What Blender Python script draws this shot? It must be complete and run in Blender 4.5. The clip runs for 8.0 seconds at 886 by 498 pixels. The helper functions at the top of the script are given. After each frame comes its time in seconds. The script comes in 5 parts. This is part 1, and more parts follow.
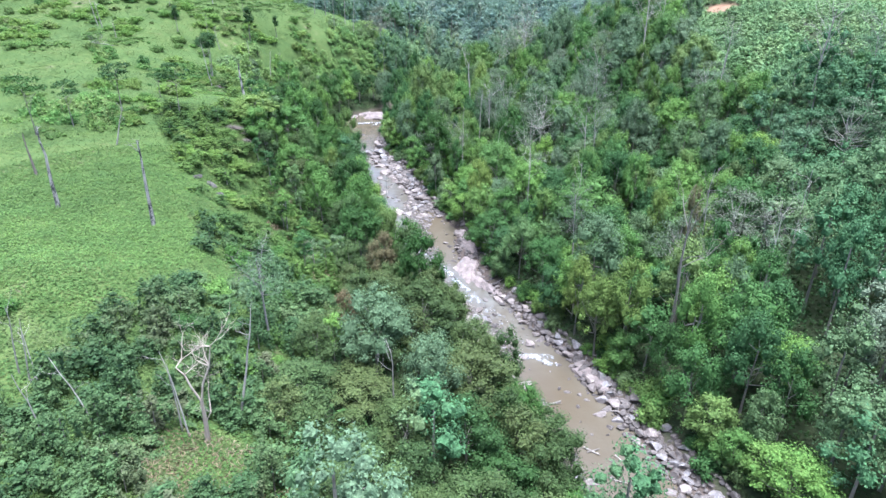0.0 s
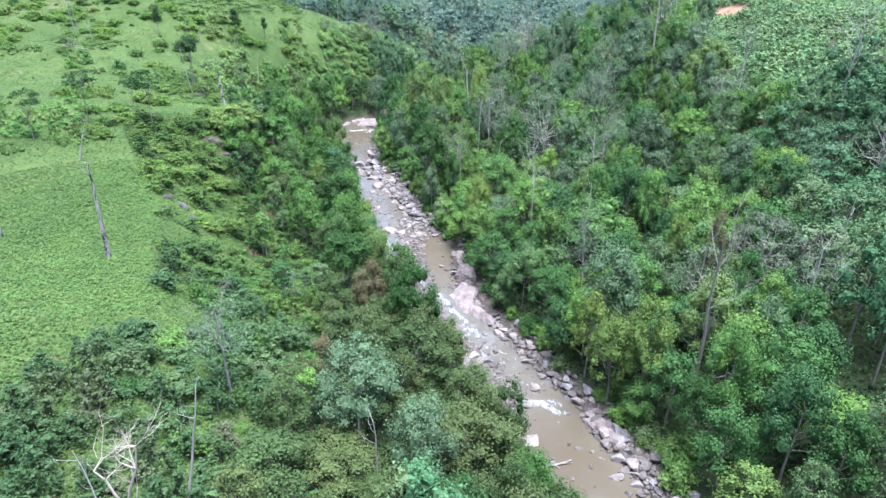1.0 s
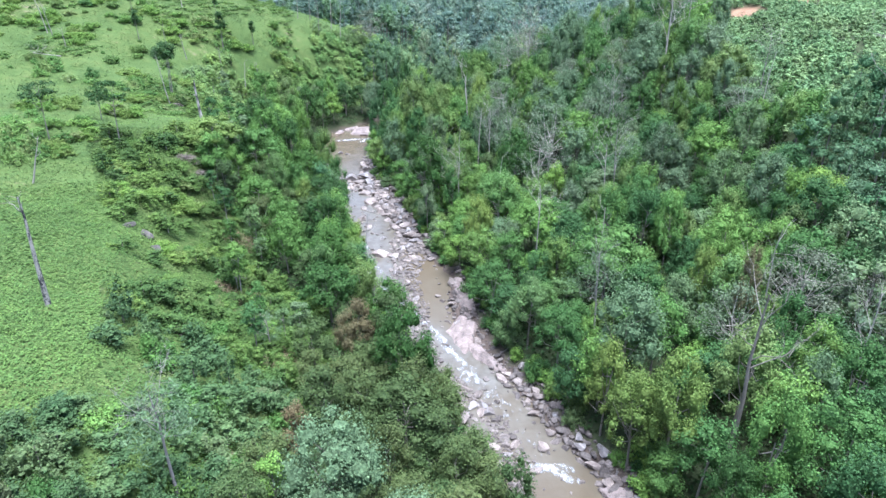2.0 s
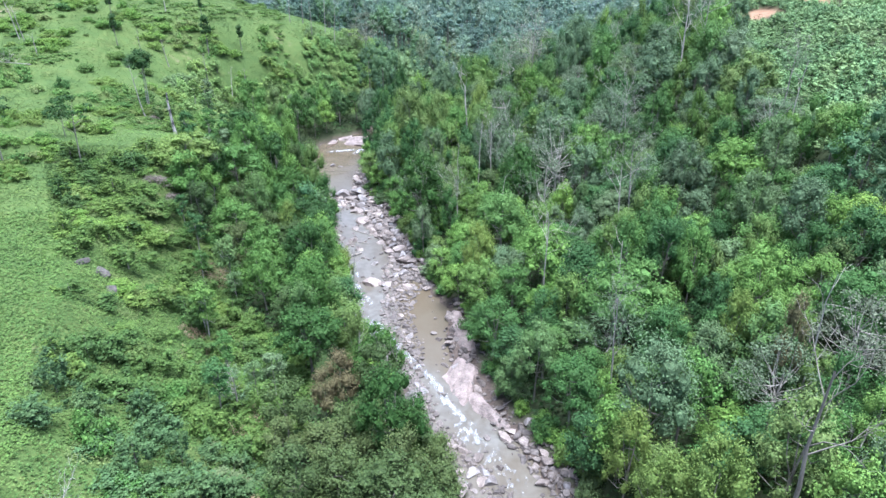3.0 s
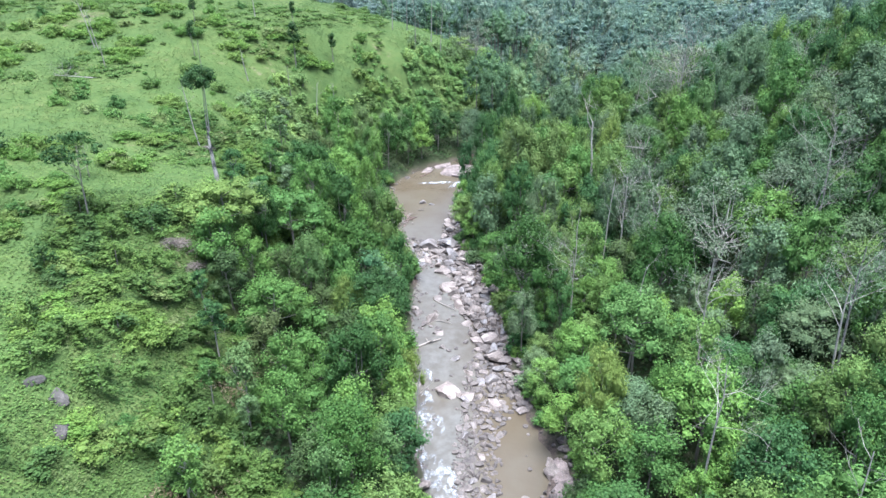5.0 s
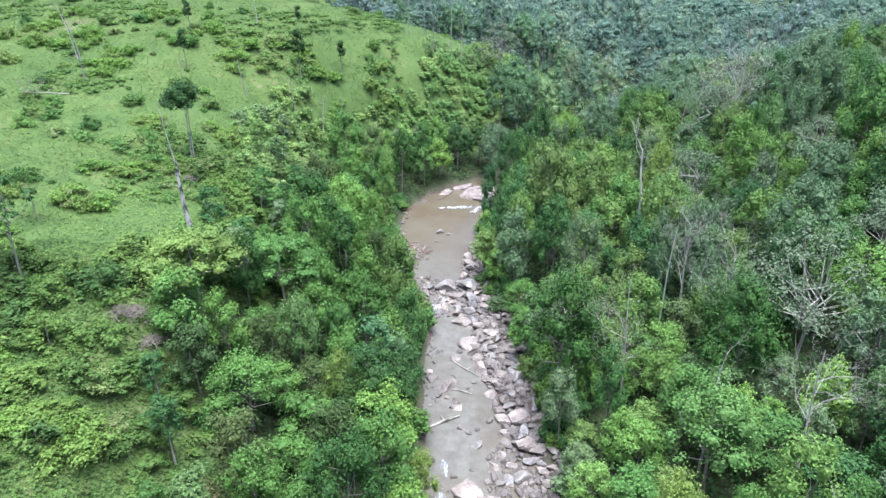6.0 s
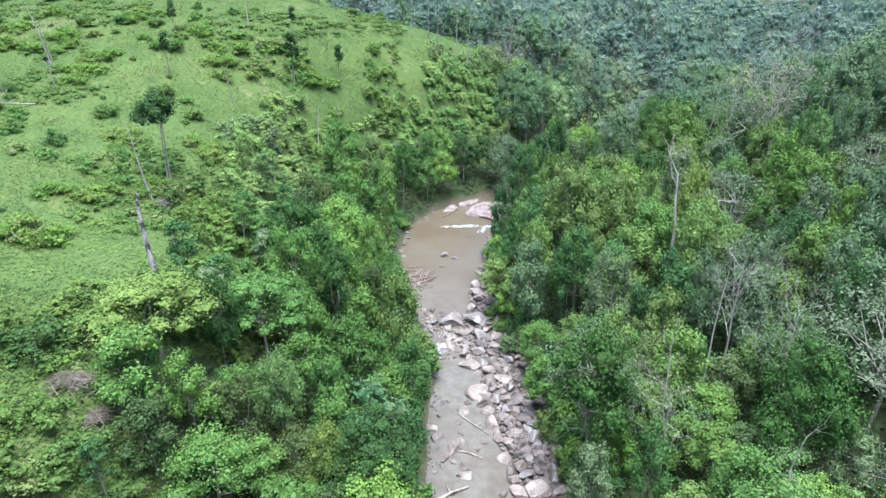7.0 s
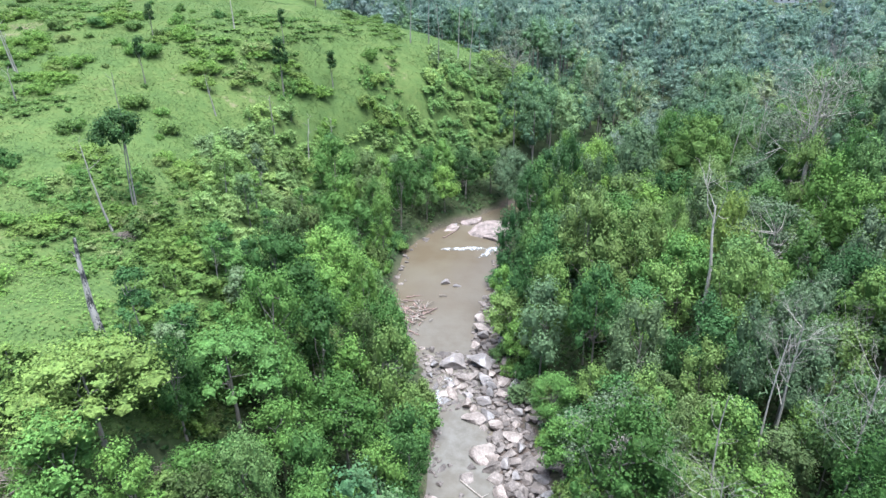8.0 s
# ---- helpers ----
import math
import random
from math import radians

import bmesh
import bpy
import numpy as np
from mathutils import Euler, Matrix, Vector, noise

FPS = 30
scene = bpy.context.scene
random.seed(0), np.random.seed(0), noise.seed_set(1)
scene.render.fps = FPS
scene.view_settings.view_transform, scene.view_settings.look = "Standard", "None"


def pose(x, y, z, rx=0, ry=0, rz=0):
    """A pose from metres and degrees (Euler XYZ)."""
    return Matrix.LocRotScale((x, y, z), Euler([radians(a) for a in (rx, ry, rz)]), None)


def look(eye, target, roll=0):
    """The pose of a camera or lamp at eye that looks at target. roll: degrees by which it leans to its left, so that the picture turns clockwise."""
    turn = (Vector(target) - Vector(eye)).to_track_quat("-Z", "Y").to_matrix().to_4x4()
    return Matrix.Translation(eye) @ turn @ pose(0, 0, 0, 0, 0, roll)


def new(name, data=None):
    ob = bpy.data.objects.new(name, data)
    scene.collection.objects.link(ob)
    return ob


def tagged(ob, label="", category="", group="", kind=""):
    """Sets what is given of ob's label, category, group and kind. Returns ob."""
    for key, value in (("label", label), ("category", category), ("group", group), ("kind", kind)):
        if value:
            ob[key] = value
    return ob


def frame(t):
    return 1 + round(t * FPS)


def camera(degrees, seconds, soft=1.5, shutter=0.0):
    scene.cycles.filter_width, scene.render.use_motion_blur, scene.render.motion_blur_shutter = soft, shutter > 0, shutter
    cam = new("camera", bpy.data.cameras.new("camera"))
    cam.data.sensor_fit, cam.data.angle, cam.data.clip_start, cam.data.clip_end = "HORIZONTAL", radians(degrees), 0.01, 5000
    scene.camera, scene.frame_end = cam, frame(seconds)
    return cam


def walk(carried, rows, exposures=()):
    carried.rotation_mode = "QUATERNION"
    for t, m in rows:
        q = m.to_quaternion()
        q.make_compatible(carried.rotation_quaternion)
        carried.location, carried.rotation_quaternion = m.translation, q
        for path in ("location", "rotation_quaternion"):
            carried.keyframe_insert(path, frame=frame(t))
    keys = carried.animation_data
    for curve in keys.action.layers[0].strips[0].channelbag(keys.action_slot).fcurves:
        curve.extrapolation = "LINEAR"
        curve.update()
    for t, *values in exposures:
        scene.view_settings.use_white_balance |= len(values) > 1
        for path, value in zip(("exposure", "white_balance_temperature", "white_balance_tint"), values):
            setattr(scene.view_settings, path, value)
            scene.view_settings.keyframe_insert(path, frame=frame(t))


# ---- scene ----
cam = camera(71.3, 8.0, 1.5)
PATH = [
    (0, (0.021, 0.079, 39.908), (0.02, 1.9, 39.08), 0.0),
    (0.5, (0.123, 4.182, 39.836), (0.127, 6.002, 39.008), 0.1),
    (1, (0.391, 8.355, 39.727), (0.395, 10.176, 38.901), 0.1),
    (1.5, (0.593, 12.664, 39.672), (0.597, 14.486, 38.847), -0.0),
    (1.7, (0.708, 14.432, 39.639), (0.712, 16.254, 38.814), -0.0),
    (2.8, (1.497, 24.06, 39.804), (1.495, 25.882, 38.977), -0.2),
    (3, (1.581, 25.779, 39.775), (1.578, 27.601, 38.95), -0.2),
    (3.5, (1.704, 30.171, 39.725), (1.68, 31.992, 38.899), -0.2),
    (4, (1.708, 34.616, 39.713), (1.641, 36.436, 38.887), -0.3),
    (4.5, (1.475, 41.428, 39.776), (1.307, 43.242, 38.951), -0.3),
    (5, (0.808, 49.783, 39.7), (0.471, 51.574, 38.878), -0.4),
    (5.2, (0.231, 52.94, 39.671), (-0.131, 54.727, 38.85), -0.5),
    (6.3, (-2.307, 65.395, 39.481), (-2.709, 67.175, 38.663), -0.8),
    (6.5, (-2.806, 67.05, 39.488), (-3.208, 68.83, 38.67), -0.7),
    (7, (-3.949, 71.065, 39.447), (-4.352, 72.844, 38.627), -0.6),
    (7.5, (-4.923, 75.016, 39.419), (-5.327, 76.795, 38.599), -0.5),
    (8, (-5.877, 79.054, 39.428), (-6.279, 80.834, 38.609), -0.4),
]
walk(cam, [(t, look(eye, target, roll)) for t, eye, target, roll in PATH], [(0, 2.56, 5120, 13), (4, 2.47, 5180, 12), (8, 2.42, 5350, 9)])

# ---- world and light: a bright overcast day ----
world = bpy.data.worlds.new("sky")
scene.world = world
world.use_nodes = True
wn = world.node_tree.nodes
sky = wn.new("ShaderNodeTexSky")
sky.sky_type = "NISHITA"
sky.sun_disc = False
sky.sun_elevation = radians(83)
sky.sun_rotation = radians(128)
sky.air_density, sky.dust_density, sky.ozone_density = 0.8, 4.0, 1.0
world.node_tree.links.new(sky.outputs[0], wn["Background"].inputs[0])
wn["Background"].inputs[1].default_value = 0.07
sun = new("sun", bpy.data.lights.new("sun", "SUN"))
sun.data.energy, sun.data.angle, sun.data.color = 2.6, radians(45), (1.0, 0.98, 0.94)
sun.matrix_world = look((0, 0, 200), (-0.788 * 24, 0.616 * 24, 0))


# ---- node helpers ----
def material(name):
    m = bpy.data.materials.new(name)
    m.use_nodes = True
    m.node_tree.nodes.clear()
    return m, m.node_tree.nodes, m.node_tree.links


def ramp(nodes, stops):
    r = nodes.new("ShaderNodeValToRGB")
    e = r.color_ramp.elements
    while len(e) < len(stops):
        e.new(0.5)
    for k, (p, c) in zip(e, stops):
        k.position, k.color = p, (*c, 1)
    return r


def noise_tex(nodes, links, scale, detail=4.0, vec=None, rough=0.55):
    n = nodes.new("ShaderNodeTexNoise")
    n.inputs["Scale"].default_value, n.inputs["Detail"].default_value, n.inputs["Roughness"].default_value = scale, detail, rough
    if vec is not None:
        links.new(vec, n.inputs["Vector"])
    return n


def math_node(nodes, links, op, a, b):
    n = nodes.new("ShaderNodeMath")
    n.operation = op
    for k, v in ((0, a), (1, b)):
        if isinstance(v, (int, float)):
            n.inputs[k].default_value = v
        else:
            links.new(v, n.inputs[k])
    return n.outputs[0]


def mix_colour(nodes, links, f, a, b, mode="MIX"):
    n = nodes.new("ShaderNodeMix")
    n.data_type, n.blend_type = "RGBA", mode
    for k, v in ((0, f), (6, a), (7, b)):
        if isinstance(v, (int, float)):
            n.inputs[k].default_value = v
        elif isinstance(v, tuple):
            n.inputs[k].default_value = (*v, 1)
        else:
            links.new(v, n.inputs[k])
    return n.outputs[2]


def foliage(name, stops, joined=False, cell=6.0, through_light=0.14, spread=0.34, blue=0.8):
    """Leaves: a hue for each plant, a shade for each leaf. joined: many plants in one mesh, told apart by their place."""
    stops = [(at, (c[0], c[1], c[2] * blue)) for at, c in stops]
    m, n, l = material(name)
    geo = n.new("ShaderNodeNewGeometry")
    if joined:
        v = n.new("ShaderNodeTexVoronoi")
        v.voronoi_dimensions = "2D"
        v.inputs["Scale"].default_value = 1.0 / cell
        l.new(geo.outputs["Position"], v.inputs["Vector"])
        sep = n.new("ShaderNodeSeparateColor")
        l.new(v.outputs["Color"], sep.inputs[0])
        pick = sep.outputs[0]
    else:
        pick = n.new("ShaderNodeObjectInfo").outputs["Random"]
    r = ramp(n, stops)
    l.new(pick, r.inputs[0])
    isl = geo.outputs["Random Per Island"]
    hsv = n.new("ShaderNodeHueSaturation")
    l.new(r.outputs[0], hsv.inputs["Color"])
    patch = noise_tex(n, l, 0.5, 3.0, geo.outputs["Position"])
    val = math_node(n, l, "MULTIPLY_ADD", isl, spread)
    val.node.inputs[2].default_value = 0.83
    val2 = math_node(n, l, "MULTIPLY_ADD", patch.outputs[0], 0.5)
    val2.node.inputs[2].default_value = 0.77
    wide = noise_tex(n, l, 0.05, 2.0, geo.outputs["Position"])
    val3 = math_node(n, l, "MULTIPLY_ADD", wide.outputs[0], 0.9)
    val3.node.inputs[2].default_value = 0.55
    speck = noise_tex(n, l, 4.5, 2.0, geo.outputs["Position"], 0.6)
    val4 = math_node(n, l, "MULTIPLY_ADD", speck.outputs[0], 1.5)
    val4.node.inputs[2].default_value = 0.25
    l.new(math_node(n, l, "MULTIPLY", math_node(n, l, "MULTIPLY", math_node(n, l, "MULTIPLY", val, val2), val3), val4), hsv.inputs["Value"])
    hue = math_node(n, l, "MULTIPLY_ADD", math_node(n, l, "FRACT", math_node(n, l, "MULTIPLY", isl, 7.31), 0.0), 0.016)
    hue.node.inputs[2].default_value = 0.492
    l.new(hue, hsv.inputs["Hue"])
    p = n.new("ShaderNodeBsdfPrincipled")
    p.inputs["Roughness"].default_value = 0.55
    p.inputs["Specular IOR Level"].default_value = 0.1
    l.new(hsv.outputs[0], p.inputs["Base Color"])
    relief = n.new("ShaderNodeBump")
    relief.inputs["Strength"].default_value, relief.inputs["Distance"].default_value = 0.7, 0.2
    l.new(speck.outputs[0], relief.inputs["Height"])
    l.new(relief.outputs[0], p.inputs["Normal"])
    t = n.new("ShaderNodeBsdfTranslucent")
    l.new(hsv.outputs[0], t.inputs["Color"])
    mx = n.new("ShaderNodeMixShader")
    mx.inputs[0].default_value = through_light
    l.new(p.outputs[0], mx.inputs[1])
    l.new(t.outputs[0], mx.inputs[2])
    o = n.new("ShaderNodeOutputMaterial")
    l.new(mx.outputs[0], o.inputs[0])
    return m


def surface(name, stops, scale, rough, bump=0.3, bump_scale=None, stretch=(1, 1, 1), jitter=0.25, fine=8.0):
    """Bark, rock or soil: two scales of noise through a ramp, a shade for each object, and relief."""
    m, n, l = material(name)
    tc = n.new("ShaderNodeTexCoord")
    mp = n.new("ShaderNodeMapping")
    mp.inputs["Scale"].default_value = stretch
    l.new(tc.outputs["Object"], mp.inputs[0])
    a = noise_tex(n, l, scale, 5.0, mp.outputs[0])
    b = noise_tex(n, l, scale * fine, 4.0, mp.outputs[0])
    f = math_node(n, l, "MULTIPLY_ADD", b.outputs[0], 0.35)
    l.new(math_node(n, l, "MULTIPLY", a.outputs[0], 0.65), f.node.inputs[2])
    r = ramp(n, stops)
    l.new(f, r.inputs[0])
    hsv = n.new("ShaderNodeHueSaturation")
    l.new(r.outputs[0], hsv.inputs["Color"])
    v = math_node(n, l, "MULTIPLY_ADD", n.new("ShaderNodeObjectInfo").outputs["Random"], jitter * 2)
    v.node.inputs[2].default_value = 1 - jitter
    v3 = math_node(n, l, "MULTIPLY_ADD", n.new("ShaderNodeNewGeometry").outputs["Random Per Island"], jitter)
    v3.node.inputs[2].default_value = 1 - jitter / 2
    l.new(math_node(n, l, "MULTIPLY", v, v3), hsv.inputs["Value"])
    p = n.new("ShaderNodeBsdfPrincipled")
    p.inputs["Roughness"].default_value = rough
    l.new(hsv.outputs[0], p.inputs["Base Color"])
    bp = n.new("ShaderNodeBump")
    bp.inputs["Strength"].default_value = bump
    bp.inputs["Distance"].default_value = 0.1
    l.new(b.outputs[0], bp.inputs["Height"])
    l.new(bp.outputs[0], p.inputs["Normal"])
    o = n.new("ShaderNodeOutputMaterial")
    l.new(p.outputs[0], o.inputs[0])
    return m


# ---- materials ----
DEEP, MID, FRESH, LIME, OLIVE = (0.06, 0.122, 0.039), (0.081, 0.152, 0.041), (0.106, 0.188, 0.046), (0.146, 0.226, 0.05), (0.106, 0.149, 0.05)
leaf_tree = foliage("tree_leaves", [(0.0, (0.042, 0.088, 0.036)), (0.25, (0.05, 0.104, 0.034)), (0.45, MID), (0.58, (0.098, 0.135, 0.076)), (0.68, OLIVE), (0.93, FRESH), (1.0, LIME)])
leaf_fresh = foliage("fresh_leaves", [(0.0, DEEP), (0.45, MID), (0.85, FRESH), (1.0, (0.12, 0.2, 0.048))])
# dark-green foliage, deepened further to carry the left bank's shade
leaf_dark = foliage("dark_leaves", [(0.0, (0.038, 0.074, 0.026)), (0.5, (0.035, 0.074, 0.021)), (1.0, (0.054, 0.106, 0.027))])
leaf_bush = foliage("bush_leaves", [(0.0, (0.112, 0.193, 0.0462)), (0.4, (0.139, 0.22, 0.0506)), (0.8, (0.148, 0.203, 0.0605)), (1.0, (0.161, 0.193, 0.0858))], spread=0.3, through_light=0.35)
leaf_dull = foliage("dull_leaves", [(0.0, (0.0425, 0.0705, 0.0274)), (0.5, (0.0574, 0.0828, 0.0308)), (1.0, (0.0744, 0.0952, 0.0367))])
leaf_grey = foliage("grey_leaves", [(0.0, (0.1, 0.148, 0.088)), (0.6, (0.088, 0.134, 0.074)), (1.0, (0.106, 0.142, 0.09))])
leaf_dome = foliage("dome_leaves", [(0.0, (0.095, 0.118, 0.082)), (0.6, (0.088, 0.116, 0.075)), (1.0, (0.105, 0.116, 0.09))])
leaf_pale = foliage("pale_leaves", [(0.0, (0.098, 0.162, 0.056)), (1.0, (0.115, 0.17, 0.068))])
leaf_brown = foliage("brown_leaves", [(0.0, (0.135, 0.105, 0.062)), (1.0, (0.12, 0.115, 0.065))])
leaf_lime = foliage("lime_leaves", [(0.0, (0.11, 0.16, 0.044)), (1.0, (0.14, 0.188, 0.05))])
leaf_shrub = foliage("shrub_leaves", [(0.0, DEEP), (0.2, MID), (0.5, OLIVE), (0.75, FRESH), (1.0, (0.132, 0.22, 0.063))], through_light=0.3)
# the next four are bluer or paler: distance haze put into leaf colour
leaf_woods = foliage("woods_leaves", [(0.0, (0.0602, 0.124, 0.0403)), (0.3, DEEP), (0.5, OLIVE), (0.62, DEEP), (0.8, (0.152, 0.173, 0.0918)), (0.9, MID), (1.0, FRESH)], blue=1.2, joined=True, cell=7.0)
leaf_upper = foliage("upper_leaves_hazed", [(0.0, (0.067, 0.114, 0.0649)), (0.2, (0.127, 0.205, 0.0872)), (0.4, (0.081, 0.134, 0.0755)), (0.6, (0.173, 0.244, 0.0944)), (0.75, (0.0918, 0.143, 0.092)), (0.88, (0.162, 0.198, 0.147)), (1.0, (0.227, 0.266, 0.118))], blue=0.98, joined=True, cell=5.0, spread=0.2, through_light=0.35)
leaf_far = foliage("far_leaves_hazed", [(0.0, (0.096, 0.149, 0.108)), (0.2, (0.156, 0.228, 0.137)), (0.4, (0.108, 0.168, 0.119)), (0.6, (0.204, 0.282, 0.152)), (0.78, (0.12, 0.176, 0.132)), (0.9, (0.204, 0.252, 0.198)), (1.0, (0.24, 0.295, 0.158))], blue=1.06, joined=True, cell=6.5, spread=0.2, through_light=0.4)
leaf_regrowth = foliage("regrowth_leaves", [(0.0, (0.125, 0.204, 0.0792)), (0.5, (0.152, 0.23, 0.084)), (1.0, (0.181, 0.247, 0.0936))], blue=1.0, joined=True, cell=5.0)
leaf_thicket = foliage("thicket_leaves", [(0.0, (0.0511, 0.0919, 0.0306)), (0.35, (0.0756, 0.123, 0.035)), (0.7, (0.089, 0.141, 0.0381)), (0.9, (0.112, 0.165, 0.0412)), (1.0, (0.0611, 0.0961, 0.037))], joined=True, cell=3.0, through_light=0.25)
# yellow-green leaves, lightened further to offset shade on the steep slope
leaf_slope = foliage("slope_leaves_lightened", [(0.0, (0.13, 0.224, 0.0829)), (0.3, (0.195, 0.291, 0.101)), (0.5, (0.163, 0.226, 0.112)), (0.75, (0.247, 0.335, 0.11)), (0.9, (0.117, 0.192, 0.0754)), (1.0, (0.26, 0.318, 0.125))], joined=True, cell=3.4, through_light=0.35)
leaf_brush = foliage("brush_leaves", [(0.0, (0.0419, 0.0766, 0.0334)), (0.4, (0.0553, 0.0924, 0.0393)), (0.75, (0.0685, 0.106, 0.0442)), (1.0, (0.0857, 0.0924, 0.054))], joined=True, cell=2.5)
leaf_weed = foliage("weed_leaves", [(0.0, (0.077, 0.133, 0.0394)), (0.5, (0.0926, 0.152, 0.0408)), (1.0, (0.114, 0.173, 0.0461))], joined=True, cell=2.5, spread=0.35, through_light=0.3)
# weed leaves darkened for the slope's shadows and its brown dead brush
leaf_slope_weed = foliage("slope_weed_leaves", [(0.0, (0.0506, 0.089, 0.0275)), (0.5, (0.0647, 0.107, 0.0317)), (0.8, (0.0789, 0.122, 0.0359)), (1.0, (0.086, 0.0991, 0.0464))], joined=True, cell=2.2, spread=0.45, through_light=0.25)
leaf_scrub = foliage("scrub_leaves", [(0.0, (0.0969, 0.18, 0.0545)), (0.4, (0.119, 0.207, 0.0605)), (0.75, (0.152, 0.225, 0.0696)), (1.0, (0.172, 0.201, 0.0938))], joined=True, cell=3.0, through_light=0.35)
leaf_straw = foliage("straw", [(0.0, (0.16, 0.115, 0.08)), (1.0, (0.24, 0.19, 0.14))], joined=True, cell=1.5)
# undergrowth green darkened so gaps between the crowns read as shade
leaf_under = foliage("undergrowth_leaves_shaded", [(0.0, (0.022, 0.046, 0.016)), (0.4, (0.03, 0.058, 0.02)), (0.75, (0.044, 0.085, 0.027)), (0.9, (0.046, 0.066, 0.026)), (1.0, (0.06, 0.108, 0.03))], joined=True, cell=2.5)
leaf_crop = foliage("crop_leaves", [(0.0, (0.066, 0.114, 0.032)), (1.0, (0.08, 0.13, 0.034))], joined=True, cell=1.6, spread=0.3)
leaf_grass = foliage("grass_blades", [(0.0, (0.0519, 0.0855, 0.0274)), (0.5, (0.0623, 0.0978, 0.0294)), (0.85, (0.0778, 0.106, 0.0333)), (1.0, (0.0847, 0.101, 0.0431))], joined=True, cell=4.0, spread=0.3)
bark = surface("grey_bark", [(0.3, (0.1, 0.085, 0.064)), (0.7, (0.25, 0.22, 0.175))], 1.2, 0.9, stretch=(1, 1, 0.3))
twig_grey = surface("grey_twigs", [(0.3, (0.14, 0.122, 0.103)), (0.7, (0.27, 0.243, 0.21))], 1.5, 0.9)
bark_white = surface("bleached_dead_wood", [(0.3, (0.17, 0.15, 0.118)), (0.7, (0.36, 0.325, 0.265))], 1.5, 0.85, stretch=(1, 1, 0.3))
driftwood = surface("weathered_driftwood", [(0.35, (0.11, 0.088, 0.068)), (0.65, (0.3, 0.258, 0.21))], 2.5, 0.85, stretch=(1, 1, 1))
stick_mat = surface("reddish_driftwood", [(0.3, (0.1, 0.058, 0.044)), (0.7, (0.24, 0.165, 0.132))], 1.5, 0.85)
bark_tan = surface("tan_bark", [(0.3, (0.24, 0.185, 0.13)), (0.7, (0.4, 0.335, 0.255))], 1.2, 0.85, stretch=(1, 1, 0.3))
bark_brown = surface("brown_dead_wood", [(0.3, (0.095, 0.073, 0.054)), (0.7, (0.19, 0.155, 0.12))], 1.2, 0.9, stretch=(1, 1, 0.25))
bark_burnt = surface("charred_wood", [(0.43, (0.02, 0.019, 0.018)), (0.52, (0.3, 0.272, 0.228))], 1.5, 0.9, stretch=(1, 1, 0.45))
rock_mat = surface("river_rock", [(0.3, (0.05, 0.038, 0.03)), (0.5, (0.138, 0.11, 0.09)), (0.7, (0.285, 0.236, 0.197))], 0.7, 0.75, 0.5, jitter=0.38)
slab_mat = surface("pink_bedrock", [(0.34, (0.06, 0.045, 0.036)), (0.5, (0.15, 0.115, 0.096)), (0.64, (0.24, 0.186, 0.158))], 1.0, 0.75, 0.8, jitter=0.1)
rock_wet = surface("wet_rock", [(0.3, (0.07, 0.062, 0.055)), (0.7, (0.2, 0.17, 0.15))], 0.8, 0.4, 0.5, jitter=0.3)


